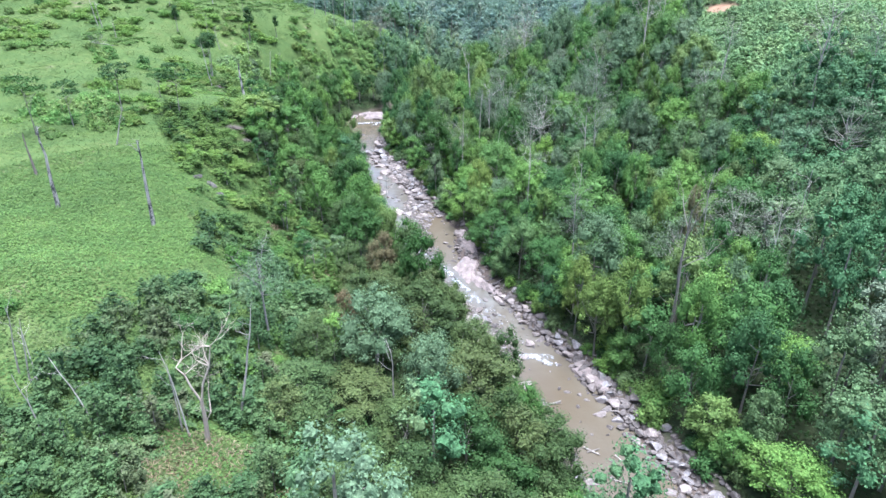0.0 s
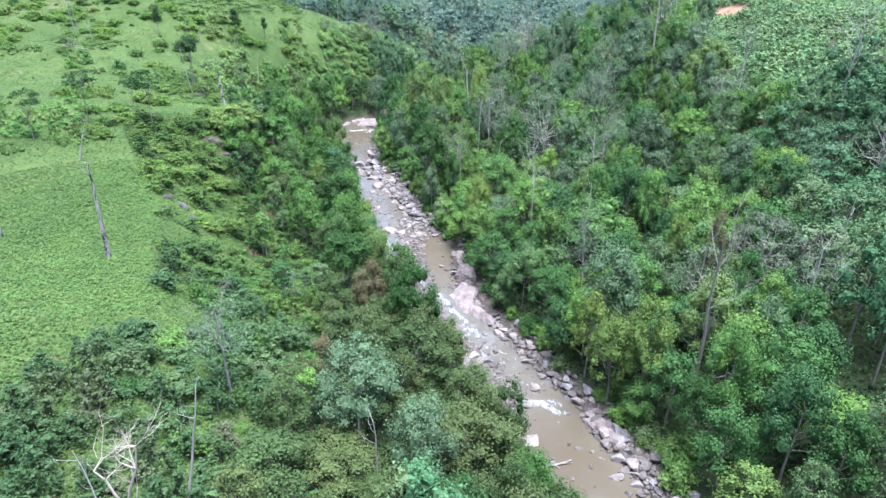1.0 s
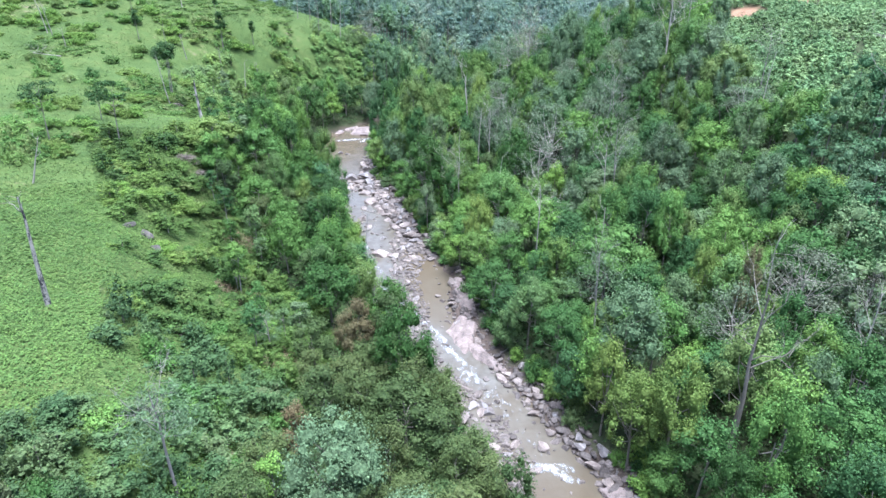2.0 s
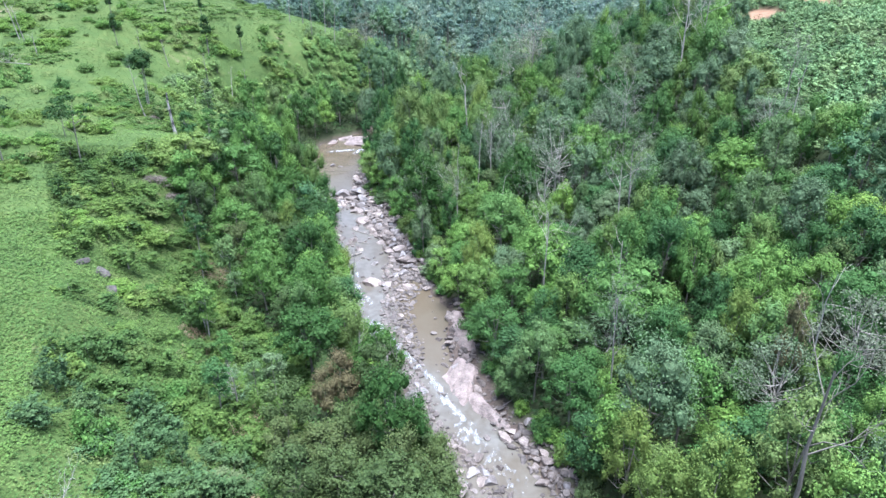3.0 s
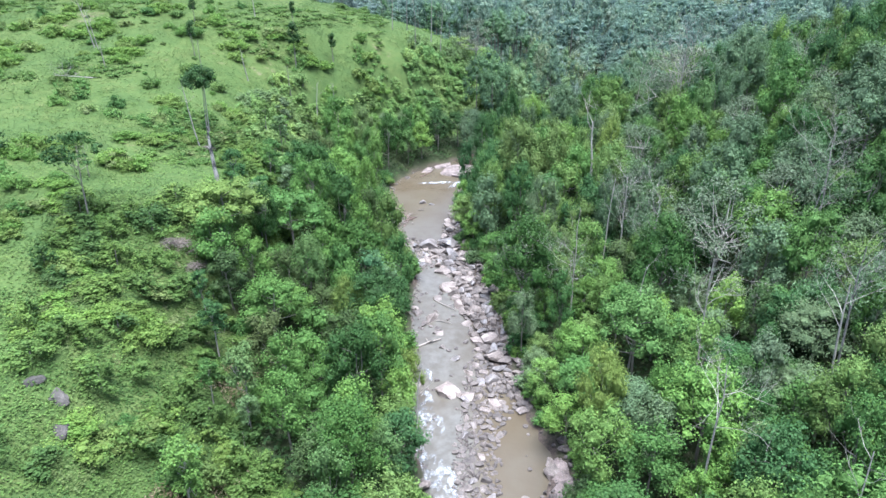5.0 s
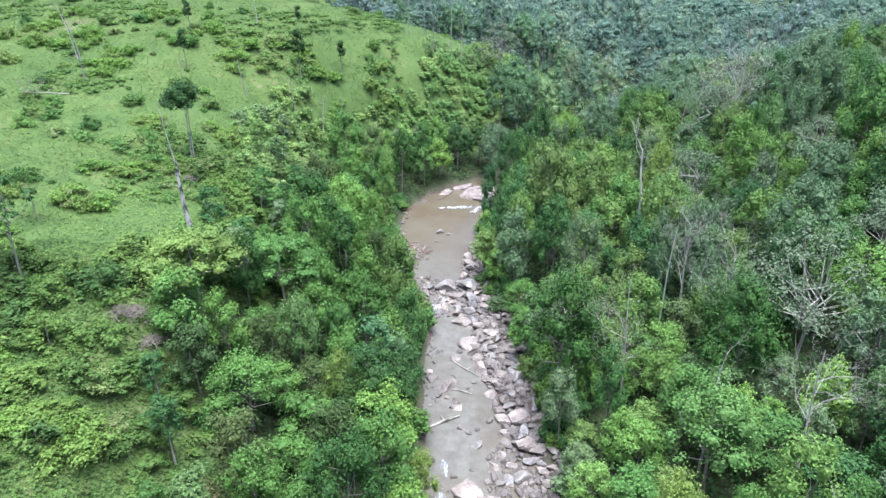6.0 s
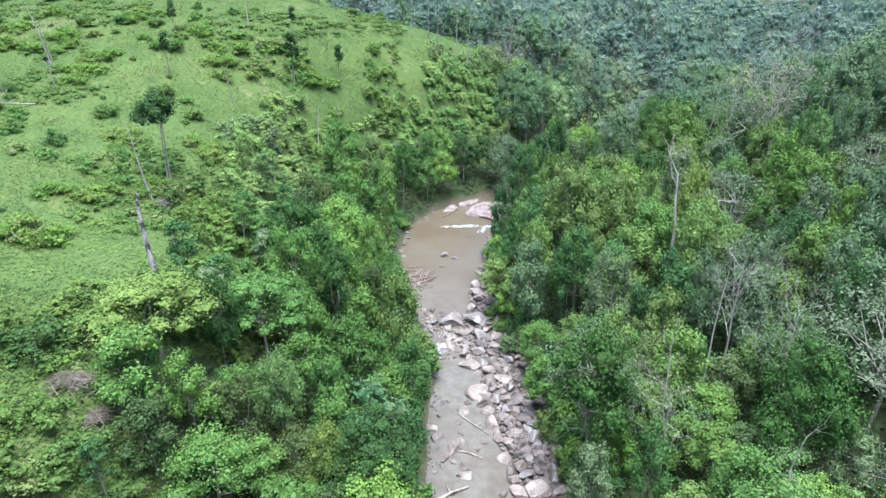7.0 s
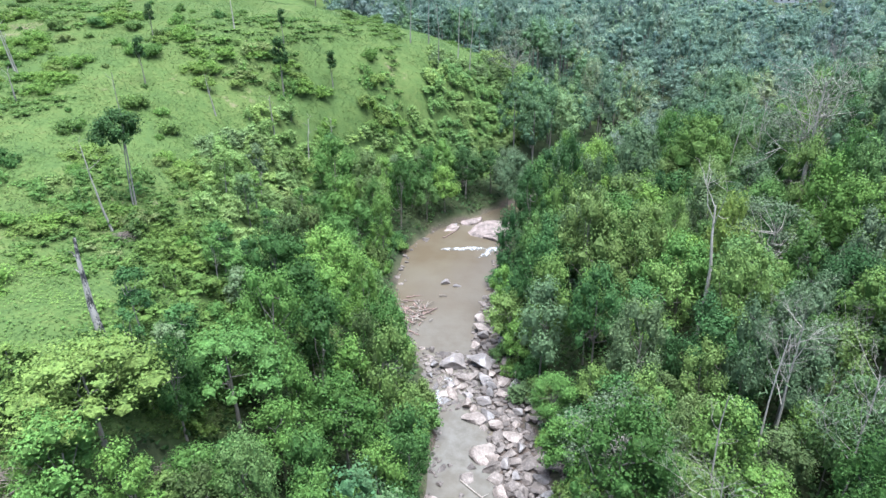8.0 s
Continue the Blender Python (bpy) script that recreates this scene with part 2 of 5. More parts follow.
def ground_material():
    m, n, l = material("hillside_ground")
    pos = n.new("ShaderNodeNewGeometry").outputs["Position"]
    big = noise_tex(n, l, 0.06, 5.0, pos)
    mid = noise_tex(n, l, 0.5, 6.0, pos, 0.65)
    fine = noise_tex(n, l, 4.0, 4.0, pos, 0.7)
    g = ramp(n, [(0.38, (0.044, 0.072, 0.02)), (0.5, (0.062, 0.092, 0.024)), (0.62, (0.086, 0.106, 0.03))])
    l.new(math_node(n, l, "ADD", math_node(n, l, "ADD", math_node(n, l, "MULTIPLY", mid.outputs[0], 0.4), math_node(n, l, "MULTIPLY", big.outputs[0], 0.35)), math_node(n, l, "MULTIPLY", fine.outputs[0], 0.25)), g.inputs[0])
    soil = ramp(n, [(0.3, (0.1, 0.075, 0.05)), (0.7, (0.2, 0.16, 0.11))])
    l.new(fine.outputs[0], soil.inputs[0])
    k = ramp(n, [(0.6, (0, 0, 0)), (0.7, (1, 1, 1))])
    l.new(math_node(n, l, "ADD", math_node(n, l, "MULTIPLY", big.outputs[0], 0.5), math_node(n, l, "MULTIPLY", mid.outputs[0], 0.5)), k.inputs[0])
    c = mix_colour(n, l, k.outputs[0], g.outputs[0], soil.outputs[0])
    at = n.new("ShaderNodeAttribute")
    at.attribute_name = "gravel"
    # bed gravel, darkened so the gaps between rocks read as shadow
    stone = ramp(n, [(0.3, (0.036, 0.027, 0.021)), (0.7, (0.1, 0.076, 0.06))])
    l.new(fine.outputs[0], stone.inputs[0])
    c = mix_colour(n, l, at.outputs["Fac"], c, stone.outputs[0])
    # leaf litter under the woods, with the trees' shade put into its colour
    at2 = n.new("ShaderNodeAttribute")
    at2.attribute_name = "litter_shade"
    dark_floor = ramp(n, [(0.3, (0.014, 0.02, 0.01)), (0.7, (0.036, 0.042, 0.02))])
    l.new(mid.outputs[0], dark_floor.inputs[0])
    c = mix_colour(n, l, at2.outputs["Fac"], c, dark_floor.outputs[0])
    at3 = n.new("ShaderNodeAttribute")
    at3.attribute_name = "bare"
    red = ramp(n, [(0.3, (0.17, 0.092, 0.052)), (0.7, (0.26, 0.155, 0.095))])
    l.new(mid.outputs[0], red.inputs[0])
    c = mix_colour(n, l, at3.outputs["Fac"], c, red.outputs[0])
    p = n.new("ShaderNodeBsdfPrincipled")
    p.inputs["Roughness"].default_value = 0.9
    p.inputs["Specular IOR Level"].default_value = 0.1
    l.new(c, p.inputs["Base Color"])
    bp = n.new("ShaderNodeBump")
    bp.inputs["Strength"].default_value, bp.inputs["Distance"].default_value = 0.6, 0.3
    l.new(mid.outputs[0], bp.inputs["Height"])
    l.new(bp.outputs[0], p.inputs["Normal"])
    l.new(p.outputs[0], n.new("ShaderNodeOutputMaterial").inputs[0])
    return m


def water_material():
    m, n, l = material("muddy_water")
    pos = n.new("ShaderNodeNewGeometry").outputs["Position"]
    a = noise_tex(n, l, 0.15, 4.0, pos)
    b = noise_tex(n, l, 2.2, 3.0, pos)
    r = ramp(n, [(0.35, (0.078, 0.06, 0.037)), (0.65, (0.094, 0.078, 0.054))])
    l.new(a.outputs[0], r.inputs[0])
    # paler grey painted into the left channel in place of reflected sky
    sky_grey = n.new("ShaderNodeAttribute")
    sky_grey.attribute_name = "sky_grey"
    streak = noise_tex(n, l, 0.9, 4.0, pos, 0.65)
    grey = ramp(n, [(0.35, (0.088, 0.078, 0.062)), (0.65, (0.128, 0.119, 0.1))])
    l.new(streak.outputs[0], grey.inputs[0])
    tone = mix_colour(n, l, sky_grey.outputs["Fac"], r.outputs[0], grey.outputs[0])
    p = n.new("ShaderNodeBsdfPrincipled")
    p.inputs["Roughness"].default_value = 0.16
    p.inputs["IOR"].default_value = 1.33
    l.new(tone, p.inputs["Base Color"])
    bp = n.new("ShaderNodeBump")
    bp.inputs["Strength"].default_value, bp.inputs["Distance"].default_value = 0.25, 0.12
    l.new(b.outputs[0], bp.inputs["Height"])
    l.new(bp.outputs[0], p.inputs["Normal"])
    l.new(p.outputs[0], n.new("ShaderNodeOutputMaterial").inputs[0])
    return m


def foam_material():
    m, n, l = material("white_water")
    pos = n.new("ShaderNodeNewGeometry").outputs["Position"]
    mp = n.new("ShaderNodeMapping")
    mp.inputs["Rotation"].default_value = (0, 0, radians(25))
    mp.inputs["Scale"].default_value = (1.7, 0.8, 1)
    l.new(pos, mp.inputs[0])
    a = noise_tex(n, l, 1.4, 5.0, mp.outputs[0], 0.65)
    at = n.new("ShaderNodeAttribute")
    at.attribute_name = "thick"
    k = ramp(n, [(0.6, (0, 0, 0)), (0.92, (1, 1, 1))])
    l.new(math_node(n, l, "ADD", math_node(n, l, "MULTIPLY_ADD", a.outputs[0], 1.0), math_node(n, l, "MULTIPLY", at.outputs["Fac"], 0.34)), k.inputs[0])
    for node in n:
        if node.type == "MATH" and node.operation == "MULTIPLY_ADD":
            node.inputs[2].default_value = 0.0
    p = n.new("ShaderNodeBsdfPrincipled")
    p.inputs["Base Color"].default_value = (0.36, 0.36, 0.355, 1)
    p.inputs["Roughness"].default_value = 0.6
    t = n.new("ShaderNodeBsdfTransparent")
    mx = n.new("ShaderNodeMixShader")
    l.new(k.outputs[0], mx.inputs[0])
    l.new(t.outputs[0], mx.inputs[1])
    l.new(p.outputs[0], mx.inputs[2])
    l.new(mx.outputs[0], n.new("ShaderNodeOutputMaterial").inputs[0])
    return m


ground_mat, water_mat, foam_mat = ground_material(), water_material(), foam_material()


# ---- shape of the land ----
R_Y = [-400, -40, 0, 20, 38, 47, 53, 57, 61, 67, 75, 80, 85, 91, 97, 105, 110, 114, 118, 121, 126, 132, 139, 145, 155, 163, 170, 180, 200, 217, 245, 300, 900]
R_LEFT = [300, 60, 31, 21, 12, 9.5, 6.8, 5, 3.6, 1.8, -2, -4.5, -7.4, -9.8, -11.6, -13.4, -14.4, -15.2, -16, -16.7, -18.2, -21, -24.6, -27.2, -28.6, -26, -20.6, -14, -3.5, 4, 18, 46, 400]
R_WATER = [312, 72, 43, 33, 20, 17, 14.6, 14, 11.6, 8.4, 4, 2, 1.2, 2, -1, -5.5, -7.2, -9, -10.6, -11.4, -13, -14.8, -15.6, -15.2, -15.6, -16.5, -13, -8, 2.5, 11, 25, 53, 408]
R_RIGHT = [314, 74, 46, 36, 23.5, 19.8, 18, 16.5, 13.4, 11, 7.2, 5.8, 4.8, 3.6, 0.6, -2, -3.2, -4.2, -5.6, -6.7, -9, -12, -13.6, -14, -15, -15.4, -12, -7, 3.5, 12, 26, 54, 409]


def value_noise(x, y, scale, seed=0):
    """Smooth noise from -1 to 1, with features about scale metres across."""
    x, y = np.asarray(x, float) / scale + seed * 17.3, np.asarray(y, float) / scale - seed * 9.1
    ix, iy = np.floor(x), np.floor(y)
    fx, fy = x - ix, y - iy
    fx, fy = fx * fx * (3 - 2 * fx), fy * fy * (3 - 2 * fy)

    def corner(a, b):
        h = np.sin(a * 127.1 + b * 311.7 + seed * 74.7) * 43758.5453
        return (h - np.floor(h)) * 2 - 1
    return (corner(ix, iy) * (1 - fx) + corner(ix + 1, iy) * fx) * (1 - fy) + (corner(ix, iy + 1) * (1 - fx) + corner(ix + 1, iy + 1) * fx) * fy


def smooth(x, a, b):
    t = np.clip((np.asarray(x, float) - a) / (b - a), 0, 1)
    return t * t * (3 - 2 * t)


def bed(y):
    """The bed's left edge, the water's right edge and the bed's right edge."""
    return np.interp(y, R_Y, R_LEFT), np.interp(y, R_Y, R_WATER), np.interp(y, R_Y, R_RIGHT)


def water_level(y):
    return np.interp(y, [-400, 0, 165, 300, 900], [-1.6, -1.32, 3.96, 5.5, 6])


def height(x, y):
    x, y = np.asarray(x, float), np.asarray(y, float)
    left, wet, right = bed(y)
    left = left + 0.5 * value_noise(x, y, 4, 1)
    zw = water_level(y)
    dl, dr = left - x, x - right
    steep = np.interp(y, [0, 78, 100, 140], [1.0, 1.0, 1.5, 1.5])
    hill = np.interp(dl * steep, [0, 2.5, 10, 17, 22, 30, 40, 60, 120, 300], [0, 1.2, 2.8, 5, 7.6, 12.6, 14.6, 16.5, 20, 30])
    bump = 13 * np.exp(-((x + 80) / 75) ** 2 * 1.3 - ((y - 185) / np.where(y < 185, 52, 42)) ** 2)
    hill = hill * (1 - 0.6 * smooth(y, 205, 260) * (1 - smooth(-x, 60, 160)))
    hill = hill + bump * smooth(dl, 2, 38) + 1.1 * smooth(dl, 15, 24) * (1 - smooth(y, 100, 125)) * (1 - smooth(dl, 45, 70)) + 2.2 * np.exp(-((x + 34) / 7) ** 2 - ((y - 107) / 10) ** 2)
    plain = np.interp(dr, [0, 2.5, 12, 30, 45, 55, 65, 90, 200, 600], [0, 1.3, 3.0, 7.0, 12.5, 17, 20, 26, 30, 40])
    plain = plain + 9 * np.exp(-((x - 92) / 26) ** 2 - ((y - 202) / 20) ** 2)
    rough = 0.6 * value_noise(x, y, 14, 2) + 0.3 * value_noise(x, y, 5, 3)
    out = np.where(dl > 0, hill + 0.3 + rough * smooth(dl, 1, 10), np.where(dr > 0, plain + 0.5 + rough * smooth(dr, 1, 8), 0))
    inside = (dl <= 0) & (dr <= 0)
    bar = smooth(x - wet, -0.8, 0.8)
    floor_z = -0.7 + bar * (0.9 + 0.25 * value_noise(x, y, 2.0, 4)) + 0.6 * smooth(-dl, 1.2, 0)
    far = smooth(np.hypot(x, y - 100), 300, 900)
    out = np.where(inside, floor_z, out)
    return zw + out * (1 - 0.4 * far) + far * (18 + 14 * value_noise(x, y, 260, 6))


def h1(x, y):
    return float(height(x, y))


# ---- mesh helpers ----
def mesh_of(name, verts, quads, mat, smooth_faces=False):
    me = bpy.data.meshes.new(name)
    verts, quads = np.asarray(verts, np.float32), np.asarray(quads, np.int32)
    k = quads.shape[1]
    me.vertices.add(len(verts))
    me.vertices.foreach_set("co", verts.ravel())
    me.loops.add(quads.size)
    me.loops.foreach_set("vertex_index", quads.ravel())
    me.polygons.add(len(quads))
    me.polygons.foreach_set("loop_start", np.arange(0, quads.size, k, dtype=np.int32))
    me.polygons.foreach_set("use_smooth", np.full(len(quads), smooth_faces))
    me.update(calc_edges=True)
    me.materials.append(mat)
    return me


def child(name, me, parent, label=""):
    ob = new(name, me)
    ob.parent = parent
    return tagged(ob, label)


def tube(points, radii, sides=6):
    """A tapered round bar along points."""
    pts = np.array(points, float)
    n = len(pts)
    d = np.gradient(pts, axis=0)
    d /= np.linalg.norm(d, axis=1)[:, None] + 1e-9
    ref = np.where(np.abs(d[:, 2:3]) > 0.9, [[1.0, 0, 0]], [[0, 0, 1.0]])
    u = np.cross(d, ref)
    u /= np.linalg.norm(u, axis=1)[:, None] + 1e-9
    w = np.cross(d, u)
    a = np.arange(sides) * 2 * np.pi / sides
    ring = u[:, None] * np.cos(a)[None, :, None] + w[:, None] * np.sin(a)[None, :, None]
    v = (pts[:, None] + ring * np.array(radii, float)[:, None, None]).reshape(-1, 3)
    q = [(i * sides + j, i * sides + (j + 1) % sides, (i + 1) * sides + (j + 1) % sides, (i + 1) * sides + j) for i in range(n - 1) for j in range(sides)]
    return v, np.array(q)


def merged(parts):
    vs, qs, k = [], [], 0
    for v, q in parts:
        vs.append(v)
        qs.append(np.asarray(q) + k)
        k += len(v)
    return np.concatenate(vs), np.concatenate(qs)


def leaves_at(rng, pts, normals, size, slim=0.55, wild=0.9):
    """Pointed leaves (or sprays of leaves) at pts, facing roughly along normals."""
    n = len(pts)
    nm = normals + rng.normal(0, wild, (n, 3)) * 0.6
    nm /= np.linalg.norm(nm, axis=1)[:, None] + 1e-9
    r = rng.normal(0, 1, (n, 3))
    a = np.cross(nm, r)
    a /= np.linalg.norm(a, axis=1)[:, None] + 1e-9
    b = np.cross(nm, a)
    s = (size * rng.uniform(0.6, 1.35, n))[:, None]
    v = np.stack([pts - a * s * 0.7, pts + b * s * slim * 1.1 + a * s * 0.45, pts - b * s * slim * 1.1 + a * s * 0.45], 1)
    q = np.arange(n * 3).reshape(n, 3)
    return v.reshape(-1, 3), q


def lump_points(rng, lumps, n, shell=(0.72, 1.06), low=-0.35):
    """Points and outward normals scattered over a set of ellipsoids (x, y, z, rx, ry, rz)."""
    L = np.array(lumps, float)
    w = (L[:, 3] * L[:, 4]) ** 0.9
    k = rng.choice(len(L), n, p=w / w.sum())
    d = rng.normal(0, 1, (n, 3))
    d[:, 2] = np.where(d[:, 2] < low * 1.2, -d[:, 2], d[:, 2])
    d /= np.linalg.norm(d, axis=1)[:, None]
    rr = rng.uniform(*shell, n)[:, None]
    return L[k, :3] + d * L[k, 3:] * rr, d


def crown_lumps(rng, R, H, base, count, flat=0.75, lumpsize=(0.3, 0.5)):
    """Lumps that fill a dome of radius R between base and H."""
    out = []
    for i in range(count):
        a, f = i * 2.4 + rng.uniform(-0.5, 0.5), math.sqrt((i + 0.5) / count)
        r = R * rng.uniform(*lumpsize)
        d = f * (R - 0.55 * r)
        top = base + (H - base) * math.sqrt(max(0.05, 1 - (0.92 * f) ** 2)) * rng.uniform(0.82, 1.05)
        out.append((d * math.cos(a), d * math.sin(a), top - r * flat * 0.8, r, r, r * flat))
        if f > 0.45:
            out.append((d * 0.95 * math.cos(a + 0.4), d * 0.95 * math.sin(a + 0.4), base + (top - base) * rng.uniform(0.2, 0.55), r * 0.9, r * 0.9, r * flat * 0.9))
    return out


def bush_lumps(rng, R, H, count, lumpsize=(0.3, 0.5)):
    """Lumps stacked from the ground up into a dome of radius R and height H."""
    out = []
    for i in range(count):
        a, f = i * 2.4 + rng.uniform(-0.5, 0.5), math.sqrt((i + 0.4) / count)
        r = R * rng.uniform(*lumpsize)
        d = f * (R - 0.4 * r)
        top = H * math.sqrt(max(0.04, 1 - (0.9 * f) ** 2)) * rng.uniform(0.75, 1.1)
        for k in range(max(1, min(4, int(round(top / (1.5 * r)))))):
            z = max(0.2 * r, top - r - 1.4 * r * k)
            out.append((d * math.cos(a + 0.25 * k) * (1 + 0.08 * k), d * math.sin(a + 0.25 * k) * (1 + 0.08 * k), z, r, r, min(r, 0.25 * r + 0.75 * top)))
    return out


def wood(rng, H, base, lumps, r0, lean=0.06, limbs=9, sides=6):
    """Trunk with limbs that reach into the lumps."""
    sway = rng.uniform(-lean, lean, 2) * H
    t = np.linspace(0, 1, 5)
    top = base + (H - base) * 0.55
    pts = np.stack([sway[0] * t ** 2, sway[1] * t ** 2, -0.6 + (top + 0.6) * t], 1)
    parts = [tube(pts, r0 * (1 - 0.72 * t) * np.where(t == 0, 1.35, 1), sides)]
    for k in rng.permutation(len(lumps))[:limbs]:
        x, y, z = lumps[k][:3]
        f = rng.uniform(0.45, 0.95)
        s = np.array([sway[0] * f * f, sway[1] * f * f, -0.6 + (top + 0.6) * f])
        e = np.array([x, y, z])
        if e[2] < s[2]:
            s[2] = e[2] * 0.8
        m = (s + e) / 2 + rng.normal(0, 0.25, 3) - np.array([0, 0, 0.1 * H * 0.3])
        parts.append(tube([s, m, e], [r0 * 0.34, r0 * 0.24, r0 * 0.1], 4))
    return merged(parts)


def crown_leaves(rng, L, n, size, slim=0.36, wild=0.85, low=-0.35, core=0.55):
    """Fine leaves outside, larger shaded sprays inside, round solid cores added to block light; core 0 leaves the crown
    open.
    """
    p, d = lump_points(rng, L, n, (0.74, 1.2), low)
    parts = [leaves_at(rng, p, d + np.array([0, 0, 0.35]), size, slim, wild)]
    p, d = lump_points(rng, L, int(n * (0.42 if core else 0.28)), (0.5, 0.86), low)
    parts.append(leaves_at(rng, p, d + np.array([0, 0, 0.2]), size * 1.4, 0.46, 0.7))
    v, f = ICO1
    if core:
        parts += [(v * (1 + rng.uniform(-0.35, 0.2, (len(v), 1))) * (np.array(l[3:]) * core) + l[:3] - np.array([0, 0, 0.12 * l[5]]), f) for l in L]
    return merged(parts)


# ---- ground: one sheet to the horizon ----
def axis(lo, hi, step, far, grow=1.14):
    mid = list(np.arange(lo, hi + 0.01, step))
    a, s = lo, step
    down = []
    while a > -far:
        s *= grow
        a -= s
        down.append(a)
    b, s, up = hi, step, []
    while b < far:
        s *= grow
        b += s
        up.append(b)
    return np.array(down[::-1] + mid + up)


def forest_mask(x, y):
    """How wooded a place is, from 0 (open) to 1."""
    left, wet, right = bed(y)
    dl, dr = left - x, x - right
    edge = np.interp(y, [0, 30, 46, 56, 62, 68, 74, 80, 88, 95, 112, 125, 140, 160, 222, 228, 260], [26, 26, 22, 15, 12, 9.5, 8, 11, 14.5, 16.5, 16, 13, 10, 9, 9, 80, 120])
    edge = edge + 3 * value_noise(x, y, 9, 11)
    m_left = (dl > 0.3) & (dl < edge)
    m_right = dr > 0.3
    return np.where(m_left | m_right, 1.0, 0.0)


def bare_patch(x, y):
    a = np.exp(-(((x - 73.5) / 3.6) ** 2 + ((y - 176) / 5.5) ** 2) ** 2)
    b = np.exp(-(((x - 87) / 3.4) ** 2 + ((y - 178) / 3.6) ** 2) ** 2)
    return np.maximum(a, b) * smooth(value_noise(x, y, 3, 47), -1.1, -0.4)


def build_ground():
    xs, ys = axis(-85, 95, 1.25, 2500), axis(-5, 235, 1.25, 2500)
    X, Y = np.meshgrid(xs, ys)
    Z = height(X, Y)
    v = np.stack([X, Y, Z], -1).reshape(-1, 3)
    nx, ny = len(xs), len(ys)
    i = (np.arange(ny - 1)[:, None] * nx + np.arange(nx - 1)[None]).ravel()
    q = np.stack([i, i + 1, i + 1 + nx, i + nx], 1)
    me = mesh_of("ground", v, q, ground_mat, True)
    left, wet, right = bed(Y)
    gravel = smooth(np.minimum(X - left, right - X), -1.5, 0.2)
    for name, vals in (("gravel", gravel), ("litter_shade", np.clip(forest_mask(X, Y), 0, 1) * 0.85), ("bare", bare_patch(X, Y))):
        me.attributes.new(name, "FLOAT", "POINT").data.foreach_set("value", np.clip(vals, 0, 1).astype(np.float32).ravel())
    tagged(new("ground", me), "green grassy hillside and forest floor along the stream", "ground", kind="structure")


build_ground()


def build_water():
    ys = np.arange(-40, 330, 1.0)
    left, wet, right = bed(ys)
    cols = 10
    v = np.array([(l - 1.0 + (r + 0.6 - l + 1.0) * c / cols, y, float(water_level(y))) for y, l, r in zip(ys, left, right) for c in range(cols + 1)])
    v[:, 2] += 0.04 * value_noise(v[:, 0], v[:, 1], 1.5, 7)
    q = np.array([(j * (cols + 1) + c, j * (cols + 1) + c + 1, (j + 1) * (cols + 1) + c + 1, (j + 1) * (cols + 1) + c) for j in range(len(ys) - 1) for c in range(cols)])
    me = mesh_of("water", v, q, water_mat, True)
    x, y = v[:, 0], v[:, 1]
    # where the painted sky reflection lies: the left channel, not the pools
    side = 1 - smooth(x - np.interp(y, [60, 75, 84, 97, 106, 125], [12, 5, -3.5, -5.5, -5, -13]), -0.8, 1.2)
    sky_grey = side * np.interp(y, [52, 64, 72, 120, 134, 142], [0, 0.6, 1, 0.9, 0.5, 0]) * (0.75 + 0.35 * value_noise(x, y, 4, 65))
    me.attributes.new("sky_grey", "FLOAT", "POINT").data.foreach_set("value", np.clip(sky_grey, 0, 1).astype(np.float32))
    river = tagged(new("water", me), "shallow muddy brown stream flowing between boulders", "river", kind="structure")
    return river


river = build_water()


def foam(x, y, length, width, turn, thick=0.8, rise=0.12):
    """A patch of white water, slightly above the stream."""
    rng = np.random.default_rng(int(x * 100 + y * 10) % 9999)
    n, m = 14, 8
    u, w = np.meshgrid(np.linspace(-1, 1, n), np.linspace(-1, 1, m))
    a = radians(turn)
    wob = 1 + 0.25 * value_noise(u * 3, u * 0 + x, 1, 5)
    px, py = u * length / 2, w * width / 2 * wob
    X, Y = x + px * math.cos(a) - py * math.sin(a), y + px * math.sin(a) + py * math.cos(a)
    edge = np.clip(1 - (u ** 2 + w ** 2), 0, 1)
    Z = water_level(Y) + 0.06 + rise * edge * (1 + value_noise(X, Y, 0.5, 8))
    i = (np.arange(m - 1)[:, None] * n + np.arange(n - 1)[None]).ravel()
    me = mesh_of("white_water", np.stack([X, Y, Z], -1).reshape(-1, 3), np.stack([i, i + 1, i + 1 + n, i + n], 1), foam_mat, True)
    me.attributes.new("thick", "FLOAT", "POINT").data.foreach_set("value", (edge ** 0.5 * thick).astype(np.float32).ravel())
    child("white_water", me, river, "churning white rapid")


